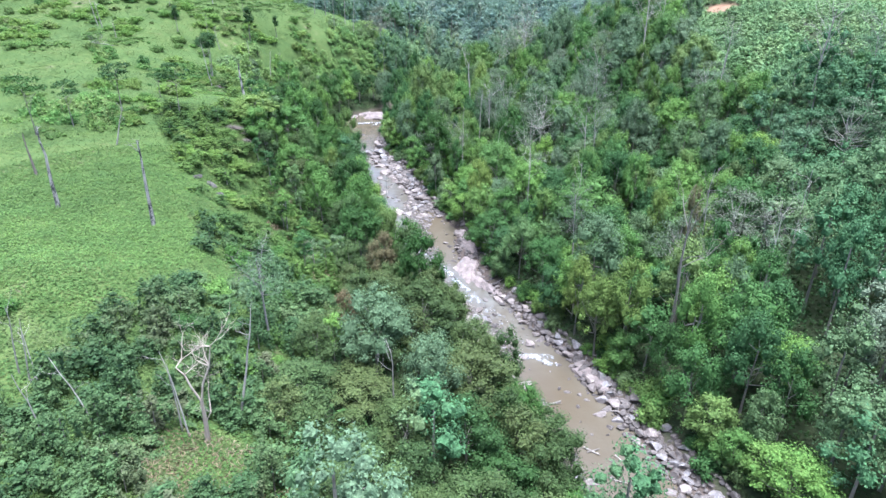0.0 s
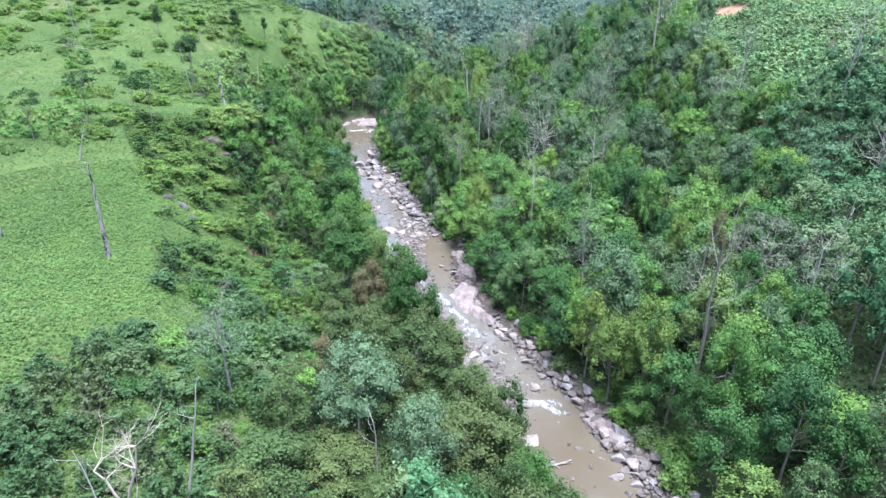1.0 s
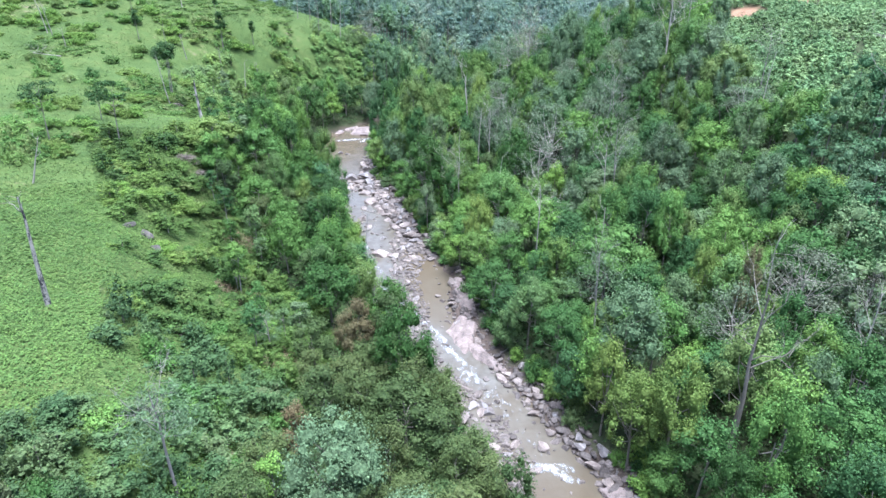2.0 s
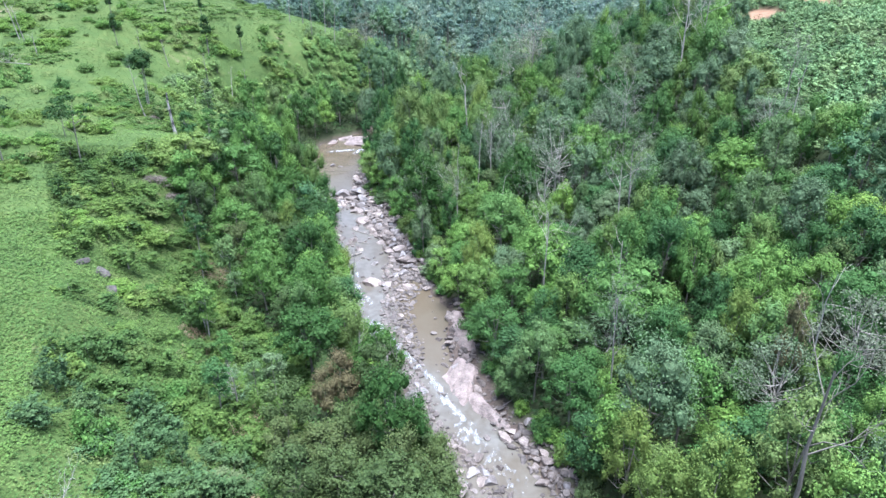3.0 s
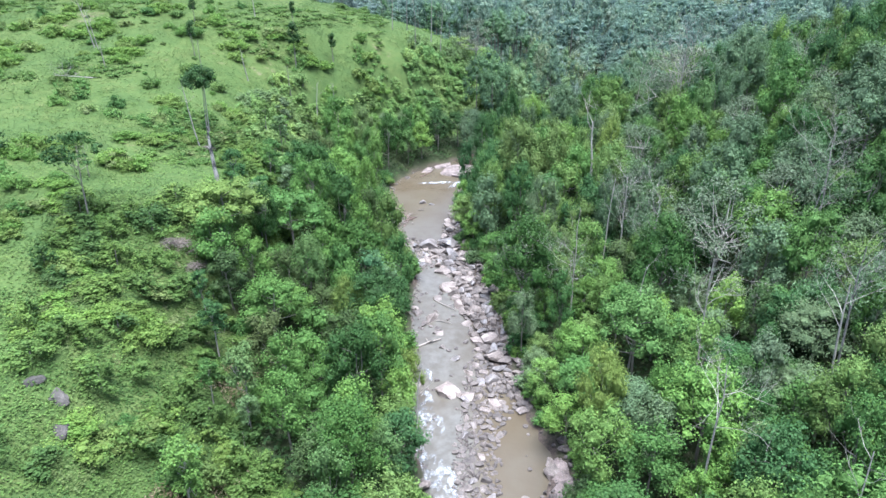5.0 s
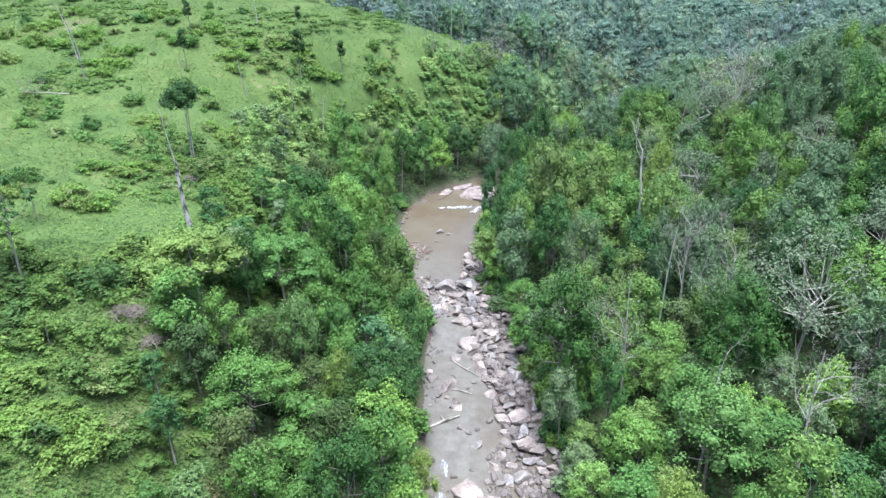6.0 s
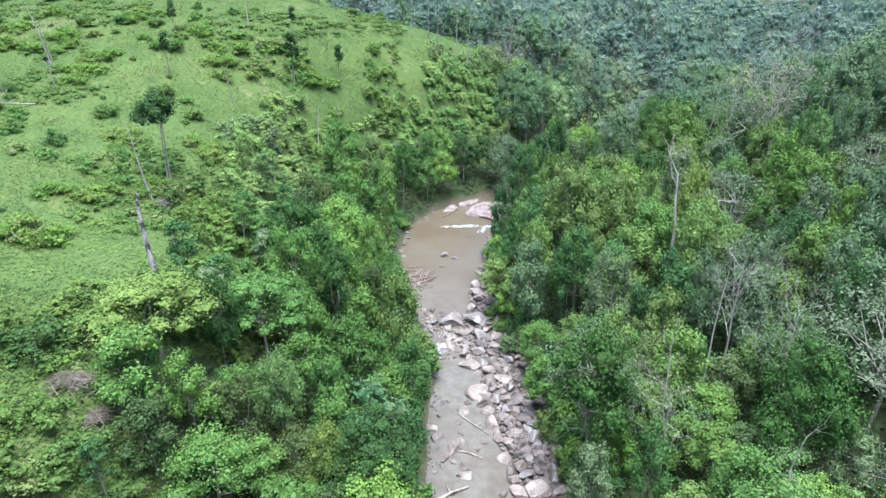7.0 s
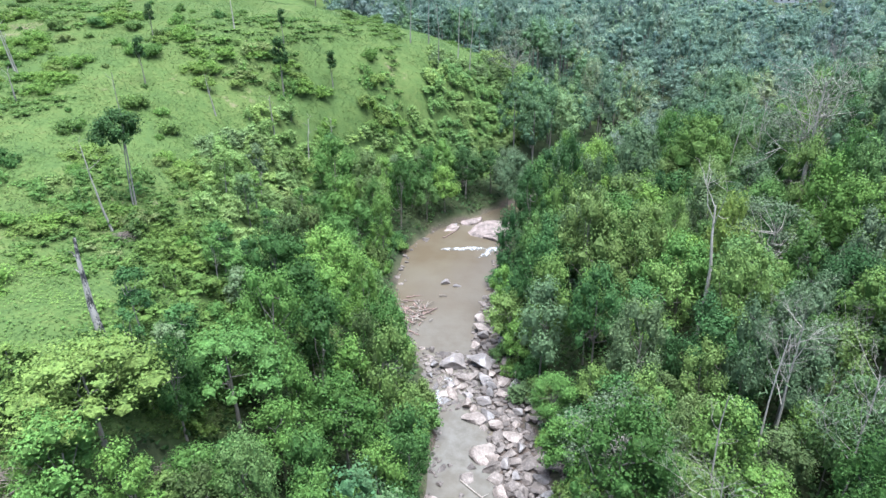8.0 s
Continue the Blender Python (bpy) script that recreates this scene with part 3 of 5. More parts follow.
lower_rapids = [(10.2, 57.6, 4.6, 1.4, -8, 0.7), (11.4, 56.6, 2.6, 1.0, -25, 0.6), (0.6, 77.6, 7.0, 1.0, -62, 0.7), (2.9, 73.0, 4.5, 1.0, -52, 0.6), (-1.2, 80.4, 2.0, 1.0, 50, 0.75), (-8.4, 89, 4.5, 1.0, -75, 0.7), (-7.9, 94.0, 3, 0.9, -75, 0.65), (-9.8, 97.5, 2.5, 1.0, -60, 0.6), (-20.4, 157.2, 8.0, 1.2, 14, 0.85), (-17.2, 156.0, 3.4, 1.1, 62, 0.85)]
upper_rapids = [(-16.4, 157.8, 3.0, 1.6, 20, 0.8), (-16.8, 125.0, 3.2, 0.7, -75, 0.7), (-16.4, 128, 2, 0.6, -20, 0.55), (4.2, 70.2, 3.0, 1.2, -60, 0.5), (-4.0, 84.6, 5.0, 1.0, -66, 0.65), (-5.6, 87.4, 3.6, 0.9, -70, 0.75), (-2.2, 82.0, 3.0, 1.0, -58, 0.7), (-10.4, 101.0, 2.6, 0.8, -70, 0.6), (1.9, 74.6, 3.4, 1.0, -55, 0.8), (1.3, 76, 3, 0.6, -70, 0.8), (4.4, 69.4, 7.0, 2.4, -56, 0.28), (7.0, 65.2, 6.0, 2.6, -52, 0.22), (-9.4, 94.5, 6.0, 2.0, -75, 0.5), (-6.6, 87.6, 6.0, 2.2, -66, 0.45), (9.0, 60.5, 4.0, 2.6, -50, 0.22)]
for args in lower_rapids + upper_rapids:
    foam(*args)


# ---- boulders ----
def ico(sub):
    bm = bmesh.new()
    bmesh.ops.create_icosphere(bm, subdivisions=sub, radius=1)
    v = np.array([p.co[:] for p in bm.verts])
    f = np.array([[p.index for p in fc.verts] for fc in bm.faces])
    bm.free()
    return v, f


ICO1, ICO2, ICO3 = ico(1), ico(2), ico(3)


def boulder_shape(seed, flat=0.6, base=ICO2, planes=11):
    """A rounded block with broken faces."""
    rng = np.random.default_rng(seed)
    v = base[0].copy()
    for _ in range(planes):
        d = rng.normal(0, 1, 3)
        d /= np.linalg.norm(d)
        over = np.maximum(0, v @ d - rng.uniform(0.34, 0.72))
        v -= over[:, None] * d * 0.98
    v += rng.normal(0, 0.015, v.shape)
    v *= np.array((1.0, rng.uniform(0.6, 0.95), flat)) * 1.25
    return v, base[1]


boulder_meshes = [mesh_of("boulder", *boulder_shape(10 + i, 0.42 + 0.05 * (i % 5), ICO3, 13), rock_wet if i in (3, 7, 8) else rock_mat) for i in range(10)]


def boulder(x, y, size, k, turn, sink=0.25, tilt=(0, 0), label=""):
    ob = new("boulder", boulder_meshes[k % 10])
    z = max(h1(x, y), float(water_level(y)) - 0.25 * size)
    ob.matrix_world = pose(x, y, z + size * (0.45 - sink), tilt[0], tilt[1], turn) @ Matrix.Diagonal((size, size, size, 1))
    return tagged(ob, label or "pale pinkish-grey angular boulder lying in the stream bed", "boulder", "boulders in the stream bed")


def rock_density(x, y):
    """Stones to a square metre of the bed, by place."""
    left, wet, right = bed(y)
    bar = smooth(x - wet, -0.5, 0.5) * np.interp(y, [30, 40, 66, 72, 90, 96, 104, 130, 138, 145, 165], [1.0, 1.4, 1.4, 0.16, 0.16, 1.3, 2.0, 2.0, 1.2, 0.3, 0.2])
    centre = np.interp(y, [54, 62, 66, 72, 78, 82, 88, 93, 97, 101, 106], [7.6, 6.5, 4.5, 0.5, -2.4, -2.4, -3.8, -4.2, -4.2, -4.8, -5.5])
    half = np.interp(y, [54, 57, 62, 66, 72, 76, 82, 88, 97, 101, 106, 107], [0, 1.4, 1.2, 0.8, 0.7, 1.5, 1.8, 1.9, 2.1, 2.0, 1.0, 0])
    mid = 1.25 * smooth(np.abs(x - centre), half + 0.3, half - 0.6) * (half > 0.05)
    ledge = np.interp(y, [123.5, 125.5, 131, 133], [0, 1.3, 1.3, 0]) * smooth(x - left, 0.3, 1.5)
    mid = np.maximum(np.maximum(mid, ledge), 0.016 * np.interp(y, [40, 50, 112, 118, 133, 135], [0.6, 1, 1, 0.4, 0.4, 0]))
    pool = ((x - 0.3) / 2.6) ** 2 + ((y - 93) / 4.2) ** 2 < 1
    left_margin = 0.7 * smooth(x - left, 1.6, 0.2) * np.interp(y, [55, 60, 70, 78, 84, 110], [0.2, 1, 1, 1, 0.15, 0.1])
    return np.where(pool, 0.03, np.maximum(np.maximum(bar, mid), left_margin))


def scatter_boulders():
    rng = np.random.default_rng(5)
    found, cells = [], {}
    for k in range(80000):
        y = rng.uniform(34, 166)
        left, wet, right = (float(a) for a in bed(y))
        x = rng.uniform(left, right + 0.5)
        if rng.uniform(0, 2.0) > float(rock_density(x, y)):
            continue
        s = 0.6 * (1 - k / 80000) ** 3 * rng.uniform(0.3, 1.05) + rng.uniform(0.11, 0.26)
        s *= float(np.interp(y, [64, 72, 98, 104, 132, 140], [1.1, 0.9, 1.0, 1.3, 1.3, 1.0]))
        if s > 0.55 and rng.uniform() < 0.45:
            continue
        gx, gy = int(x // 1.5), int(y // 1.5)
        near = [f for dx in (-1, 0, 1) for dy in (-1, 0, 1) for f in cells.get((gx + dx, gy + dy), ())]
        if any((x - a) ** 2 + (y - b) ** 2 < (0.58 * (s + c)) ** 2 for a, b, c in near):
            continue
        found.append((x, y, s))
        cells.setdefault((gx, gy), []).append((x, y, s))
    found.sort(key=lambda f: -f[2])
    for x, y, s in found[:270]:
        boulder(x, y, s, int(rng.integers(10)), rng.uniform(0, 360), 0.2, rng.uniform(-14, 14, 2))
    small = []
    shapes = [boulder_shape(40 + i, 0.6, ICO2, 10) for i in range(5)]
    chips = [boulder_shape(50 + i, 0.6, ICO1, 4) for i in range(5)]
    for x, y, s in found[270:]:
        v, f = (shapes if s > 0.3 else chips)[int(rng.integers(5))]
        a = rng.uniform(0, 6.28)
        m = np.array([[math.cos(a), -math.sin(a), 0], [math.sin(a), math.cos(a), 0], [0, 0, 1]])
        z = max(h1(x, y), float(water_level(y)) - 0.2 * s)
        small.append((v @ m.T * s + (x, y, z + s * 0.2), f))
    if small:
        tagged(new("rubble", mesh_of("rubble", *merged(small), rock_mat)), "loose pale pinkish rubble between the boulders", "stones", kind="stuff")


scatter_boulders()

# large single blocks: x, y, size, shape, turn
lower_blocks = [(8.4, 52.6, 1.3, 1, 20), (9.9, 60.3, 0.75, 4, 80), (9.0, 57.4, 0.9, 2, 10), (-1.6, 75.4, 1.6, 3, 60), (-1.2, 73.3, 1.0, 8, 30), (-8.2, 99.0, 2.0, 6, 40), (-6.0, 98.4, 1.0, 1, 10), (-12.1, 111.7, 1.6, 5, 100), (-20.8, 147.1, 0.9, 7, 20), (-19.4, 146.6, 0.7, 3, 10), (-16.2, 130.4, 2.0, 7, 10)]
upper_blocks = [(-13.8, 130.8, 1.7, 3, 160), (-14.6, 128.7, 1.4, 2, 15), (-15.9, 127.0, 1.1, 7, 60), (-13.0, 122.9, 1.2, 0, 20), (-11.3, 119.0, 1.4, 4, 10), (-10.3, 117.6, 1.3, 5, 50), (-9.6, 114.7, 1.2, 9, 95), (-14.9, 113.4, 0.9, 6, 80), (-12.3, 116.2, 0.7, 4, 10), (-10.8, 108.6, 0.8, 1, 30), (2.4, 89.9, 0.8, 4, 30)]
for x, y, s, k, turn in lower_blocks + upper_blocks:
    boulder(x, y, s * 0.84, k, turn, 0.12, (4, -5), "large pale flat-topped boulder standing in the stream")


def slab(name, cx, cy, rx, ry, rise, turn, seed, label):
    """A low whaleback of bare bedrock."""
    v, f = boulder_shape(seed, 1.0, ICO3, 6)
    v[:, 2] = np.minimum(v[:, 2], 0.6 + 0.2 * value_noise(v[:, 0] * 3, v[:, 1] * 3, 1.0, seed + 2))
    v = v * (rx, ry, rise)
    v[:, 2] += 0.14 * value_noise(v[:, 0], v[:, 1], 0.9, seed) + 0.07 * value_noise(v[:, 0], v[:, 1], 0.4, seed + 1)
    ob = new(name, mesh_of(name, v, f, slab_mat))
    ob.matrix_world = pose(cx, cy, float(water_level(cy)) - 0.1, 0, 0, turn)
    tagged(ob, label, "rock")


slab("bedrock_slab", 3.7, 85.8, 2.1, 4.6, 1.05, 6, 80, "smooth pinkish bedrock slab sloping into the stream")
slab("bedrock_slab", 3.7, 79.6, 2.7, 6.4, 1.25, 8, 71, "smooth pinkish bedrock slab sloping into the stream")
slab("bedrock_slab", 2.8, 89.6, 1.4, 2.3, 0.85, -8, 72, "smooth pinkish bedrock slab sloping into the stream")
slab("bedrock_slab", 5.7, 73.6, 1.5, 3.4, 0.95, 20, 73, "worn pink-grey bedrock ledge beside the rapid")
slab("bedrock_slab", 15.6, 54.2, 1.3, 2.6, 0.8, 20, 74, "pale bedrock ledge along the water's edge")
slab("bedrock_slab", -17.4, 163.4, 4.4, 4.6, 1.7, 5, 75, "pale pink rock shelf at the bend of the stream")
slab("bedrock_slab", -16.4, 161.4, 2.0, 1.5, 0.8, 30, 77, "pale pink rock shelf at the bend of the stream")
slab("bedrock_slab", -20.6, 167.4, 2.2, 1.6, 0.9, 40, 78, "pale pink rock shelf at the bend of the stream")
slab("bedrock_slab", -24.0, 163.6, 1.3, 2.6, 0.6, -30, 79, "low brown rock ledge along the water's edge")
slab("bedrock_slab", -12.0, 179.5, 2.2, 3.0, 1.2, 5, 76, "pale rock shelf beside the upper stream")


# ---- trees ----
def make_tree_mesh(seed, H, R, base, lumps, n, size, leaf, r0=0.16, flat=0.75, limbs=9, wild=0.9, slim=0.42, low=-0.35, lumpsize=(0.18, 0.42), bark_mat=None, core=0.55):
    rng = np.random.default_rng(seed)
    L = crown_lumps(rng, R, H, base, lumps, flat, lumpsize)
    crown = mesh_of("crown", *crown_leaves(rng, L, n, size, slim, wild, low, core), leaf)
    trunk = mesh_of("trunk", *wood(rng, H, base, L, r0, limbs=limbs), bark_mat or bark, True)
    return trunk, crown


def tree(kind, pair, x, y, scale, turn, label, category="tree", group="", leaf=None, sink=0.0):
    ob = new(kind)
    ob.empty_display_size = 0.3
    sc = scale if isinstance(scale, tuple) else (scale, scale, scale)
    ob.matrix_world = pose(x, y, h1(x, y) - sink, 0, 0, turn) @ Matrix.Diagonal((*sc, 1))
    child("trunk", pair[0], ob)
    child("crown", pair[1], ob)
    return tagged(ob, label, category, group)


def swap_leaf(pair, leaf):
    """The same tree with other foliage."""
    c = pair[1].copy()
    c.materials[0] = leaf
    return pair[0], c


broad = [make_tree_mesh(100 + i, 10.0, (3.4, 3.9, 3.1, 4.3, 3.6, 3.3)[i], (3.0, 3.8, 2.6, 4.2, 3.2, 4.0)[i], (13, 16, 12, 20, 15, 14)[i], (3400, 3800, 3200, 4200, 3600, 3400)[i], 0.145, leaf_tree,
                        slim=(0.4, 0.46, 0.36, 0.42, 0.34, 0.46)[i], flat=(1.0, 0.9, 1.15, 0.8, 1.1, 1.0)[i]) for i in range(6)]
slender = [make_tree_mesh(120 + i, 9.0, 2.3, 2.6, 9, 2000, 0.14, leaf_tree, r0=0.11, flat=1.3, limbs=6, lumpsize=(0.3, 0.48)) for i in range(4)]
feather = [make_tree_mesh(140 + i, 7.0, 2.6, 1.0, 10, 2000, 0.16, leaf_fresh, r0=0.07, flat=1.1, limbs=7, slim=0.22, wild=0.9, lumpsize=(0.28, 0.45)) for i in range(4)]
bushy = [make_tree_mesh(160 + i, 6.4, 2.2, 0.7, 11, 2200, 0.14, leaf_tree, r0=0.09, flat=1.15, limbs=7, lumpsize=(0.26, 0.44)) for i in range(4)]
dark_broad = [swap_leaf(p, leaf_dark) for p in broad]
grey_broad = [swap_leaf(p, leaf_grey) for p in broad]
dull_broad = [swap_leaf(p, leaf_dull) for p in broad]
dull_slender = [swap_leaf(p, leaf_dull) for p in slender]
dull_feather = [swap_leaf(p, leaf_dull) for p in feather]
lime_broad = [swap_leaf(p, leaf_lime) for p in broad]
brown_slender = [swap_leaf(p, leaf_brown) for p in slender]
grey_slender = [swap_leaf(p, leaf_grey) for p in slender]
fresh_broad = [swap_leaf(p, leaf_fresh) for p in broad]
fresh_slender = [swap_leaf(p, leaf_fresh) for p in slender]

LABELS = {"broadleaf_tree": "mid-green broadleaf tree with a rounded leafy crown", "slender_tree": "slim young forest tree with a narrow green crown", "bushy_tree": "low bushy tree with foliage down to the ground", "feathery_tree": "light-green feathery clump of tall thin-leaved stems"}
def regrowth_zone(X, Y):
    """The shrubby green slope with few big trees."""
    return (X > 49 + 0.1 * (Y - 117) + 5 * value_noise(X, Y, 14, 41)) & (Y > 99 + 5 * value_noise(X, Y, 11, 42)) & (Y < 232) & (X < 170)


# room for wide grey trees and bare ones; last four open the camera's view
planted = [(-29.1, 75.6, 2.3), (-30.9, 77.7, 2.0), (-32.6, 77.9, 1.8), (-14.3, 28.6, 3.8), (17.6, 111.5, 3.4), (25.5, 119.7, 2.6), (44.5, 106, 2.4), (33.9, 66.4, 2.5), (-1.6, 113.5, 2.4), (12.3, 137.8, 2.6), (27.5, 65.2, 2.0), (34.5, 140, 2.4), (52, 78, 2.6), (8.7, 116.2, 1.2), (11.3, 111.3, 1.2), (3.5, 107, 1.6), (24.1, 95.8, 1.3),
           (28.8, 116.9, 1.4), (26.7, 114.2, 1.2), (17.9, 153, 3.0), (14.2, 98, 1.4), (16.5, 71, 1.2), (23, 54.5, 1.4), (54.7, 93.3, 1.5), (40.3, 129.7, 1.5), (5.4, 128.1, 1.0), (-12, 176.5, 3.5), (-13.5, 163.5, 3.4), (-17, 160, 2.5), (7.8, 208, 2.2)]


def free_spot(x, y, r):
    return all((x - a) ** 2 + (y - b) ** 2 > (r + c) ** 2 for a, b, c in planted)


# trees that stand out: x, y, height, spread factor, turn
def special(kind, pairs, rows, label, ref):
    for k, (x, y, h, w) in enumerate(rows):
        planted.append((x, y, 1.6 * w))
        tree(kind, pairs[k % len(pairs)], x, y, (w * h / ref, w * h / ref, h / ref), 47 * k, label)


special("dark_tree", dark_broad, [(-1.5, 109, 14.5, 0.75), (-6.5, 141, 11, 0.8), (-24, 116, 11, 0.8), (-15.8, 101, 9.5, 0.9), (-2.5, 63, 11, 0.75), (21, 49, 9, 0.6), (-11.5, 80.5, 11, 0.75), (12, 108, 12, 0.7), (-29, 106, 8, 0.7)], "tall dense dark-green tree beside the stream", 10)
special("lime_tree", lime_broad, [(16.5, 57, 11, 0.7), (19, 55.8, 11.5, 0.6), (15, 60.5, 10, 0.6), (5.6, 91, 11, 0.45), (8, 134.5, 14, 0.45), (26.5, 71, 11, 0.45), (-11, 96, 7, 0.6), (-18.5, 100.5, 8, 0.6)], "broadleaf tree with a yellow-green crown", 10)
special("grey_tree", grey_broad, [(17.5, 63.8, 13, 0.75), (-14.8, 169, 11.5, 0.7), (29, 55, 10, 0.6), (-6, 46.5, 10.5, 0.8), (10.5, 121, 13, 0.6), (38, 84, 12, 0.7), (-1, 42.5, 10, 0.8), (36, 128, 13, 0.8), (32, 134, 12, 0.8), (46, 125, 12, 0.7), (28, 123, 11.5, 0.8), (39, 137, 13, 0.8), (24, 131, 12, 0.7), (-16.5, 174, 11, 0.7), (-11.5, 160, 9.5, 0.6)], "pale grey-green tree with a soft domed crown", 10)
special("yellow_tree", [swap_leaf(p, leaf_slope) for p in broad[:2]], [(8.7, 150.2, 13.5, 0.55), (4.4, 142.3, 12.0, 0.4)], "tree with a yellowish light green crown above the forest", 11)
special("pale_tree", [swap_leaf(p, leaf_pale) for p in broad[:2]], [(-23.2, 103.2, 9.5, 0.62)], "broad-leaved tree with a pale light-green crown", 10)
special("brown_tree", brown_slender, [(-7.2, 69.5, 7.5, 0.8), (-8.4, 67.5, 6.0, 0.8), (29, 67.2, 12.5, 0.35), (-9.5, 52, 6.5, 0.7)], "small tree with withered brown leaves", 9)

count = {"bushy_tree": 0, "broadleaf_tree": 0, "slender_tree": 0, "feathery_tree": 0}


def plant_forest():
    rng = np.random.default_rng(21)
    spots = []
    for _ in range(40000):
        x, y = rng.uniform(-50, 75), rng.uniform(26, 176)
        left, wet, right = (float(a) for a in bed(y))
        if float(forest_mask(x, y)) < 0.4 or x > 14 + 0.36 * y or x < -12 - 0.4 * y or bool(regrowth_zone(x, y)):
            continue
        side = left - x if x < left else x - right
        kind = "broadleaf_tree"
        if x < left:
            kind = ("broadleaf_tree", "slender_tree", "feathery_tree")[int(rng.choice(3, p=[0.4, 0.28, 0.32] if side > 6 else [0.6, 0.3, 0.1]))]
        else:
            kind = ("broadleaf_tree", "slender_tree", "bushy_tree")[int(rng.choice(3, p=[0.42, 0.25, 0.33]))]
        r = {"broadleaf_tree": 1.85, "slender_tree": 1.15, "feathery_tree": 1.3, "bushy_tree": 1.3}[kind] * rng.uniform(0.8, 1.2)
        if side < (1.3 if x < left and y > 128 else 0.95 if x < left and y > 100 else 1.5 if x < left and y < 80 else 1.0 if x < left and y < 100 else 0.7 if x < left else 0.45) * r or not free_spot(x, y, r * (1.14 if x < left else 0.86)):
            continue
        if (x < left and 130 < y < 147 and side < 6.2) or (x < left and 117 < y <= 130 and side < 3.2) or (x > right and 144 < y < 161 and side < 3.4):
            continue
        if count[kind] >= 300:
            kind = "bushy_tree" if kind != "bushy_tree" else "broadleaf_tree"
        if count[kind] >= 300:
            continue
        count[kind] += 1
        planted.append((x, y, r))
        s = r / {"broadleaf_tree": 1.85, "slender_tree": 1.15, "feathery_tree": 1.3, "bushy_tree": 1.3}[kind]
        tall = 1.0 + 0.25 * smooth(y, 90, 150) if x > right else np.interp(side, [0, 6, 16], [1.0, 0.85, 0.62])
        tall *= 1 + 0.16 * float(value_noise(x, y, 16, 31))
        if x < left:
            tall *= 1 + 0.32 * float(smooth(y, 84, 96))
        if x < left and y < 34 and side < 9:
            tall *= 0.55
        if side < 4:
            tall *= 0.8 if x > right or y < 84 else 0.9
        pairs = {"broadleaf_tree": broad, "slender_tree": slender, "feathery_tree": feather, "bushy_tree": bushy}[kind]
        # left-bank mix leans to dark leaves, which put the bank's shade into colour
        if kind == "broadleaf_tree" and x < left:
            pairs = fresh_broad if side > 11 and rng.uniform() < 0.35 else dark_broad if rng.uniform() < 0.9 else broad
        # grey crowns grow here, made commoner to put distance haze into the colour
        if x > right and y > 88 and kind != "bushy_tree" and rng.uniform() < 0.17:
            pairs = grey_broad if kind == "broadleaf_tree" else grey_slender
        if kind == "feathery_tree" and rng.uniform() < 0.6:
            pairs = dull_feather
        if x < left and y < 74 and side <= 6 and kind == "broadleaf_tree":
            pairs = dark_broad
        elif x < left and y < 74:
            pairs = dull_feather if kind == "feathery_tree" else dull_broad if kind == "broadleaf_tree" and rng.uniform() < 0.8 else dull_slender if kind == "slender_tree" else pairs
        if x < left and y > 80 and side > 4.5:
            pick = rng.uniform()
            if kind == "broadleaf_tree":
                pairs = fresh_broad if pick < (0.1 if side < 9 else 0.3) else lime_broad if pick < (0.14 if side < 9 else 0.4) else dark_broad
            elif kind == "slender_tree":
                pairs = fresh_slender if pick < 0.4 else dull_slender if pick < 0.75 else slender
            else:
                pairs = feather
        pair = pairs[int(rng.integers(len(pairs)))]
        tree(kind, pair, x, y, (s * rng.uniform(0.75, 1.0), s * rng.uniform(0.75, 1.0), tall * rng.uniform(0.62, 1.24)), rng.uniform(0, 360), LABELS[kind], "tree", "trees along the stream")


plant_forest()


# ---- woods further off, joined ----
def far_proto(seed, n, size, H=10.0, R=3.4, base=2.5, lumpsize=(0.24, 0.42), lumps=10, wild=0.85, bush=False, core=0.55):
    rng = np.random.default_rng(seed)
    L = bush_lumps(rng, R, H, lumps, lumpsize) if bush else crown_lumps(rng, R, H, base, lumps, 1.0, lumpsize)
    v, q = crown_leaves(rng, L, n, size, wild=wild, slim=0.42, core=core)
    tv, tq = tube([(0, 0, -0.5), (0.1, 0, H * 0.7)], [0.016 * H, 0.007 * H], 4)
    return v, q, tv, tq


def joined_trees(spots, protos):
    lv, lq, tv, tq, k, kt = [], [], [], [], 0, 0
    for i, (x, y, z, s, t, a) in enumerate(spots):
        v, q, bv, bq = protos[i % len(protos)]
        m = np.array([[math.cos(a) * s, -math.sin(a) * s, 0], [math.sin(a) * s, math.cos(a) * s, 0], [0, 0, t]])
        lv.append(v @ m.T + (x, y, z))
        lq.append(q + k)
        k += len(v)
        tv.append(bv @ m.T + (x, y, z))
        tq.append(bq + kt)
        kt += len(bv)
    return (np.concatenate(lv), np.concatenate(lq)), (np.concatenate(tv), np.concatenate(tq))


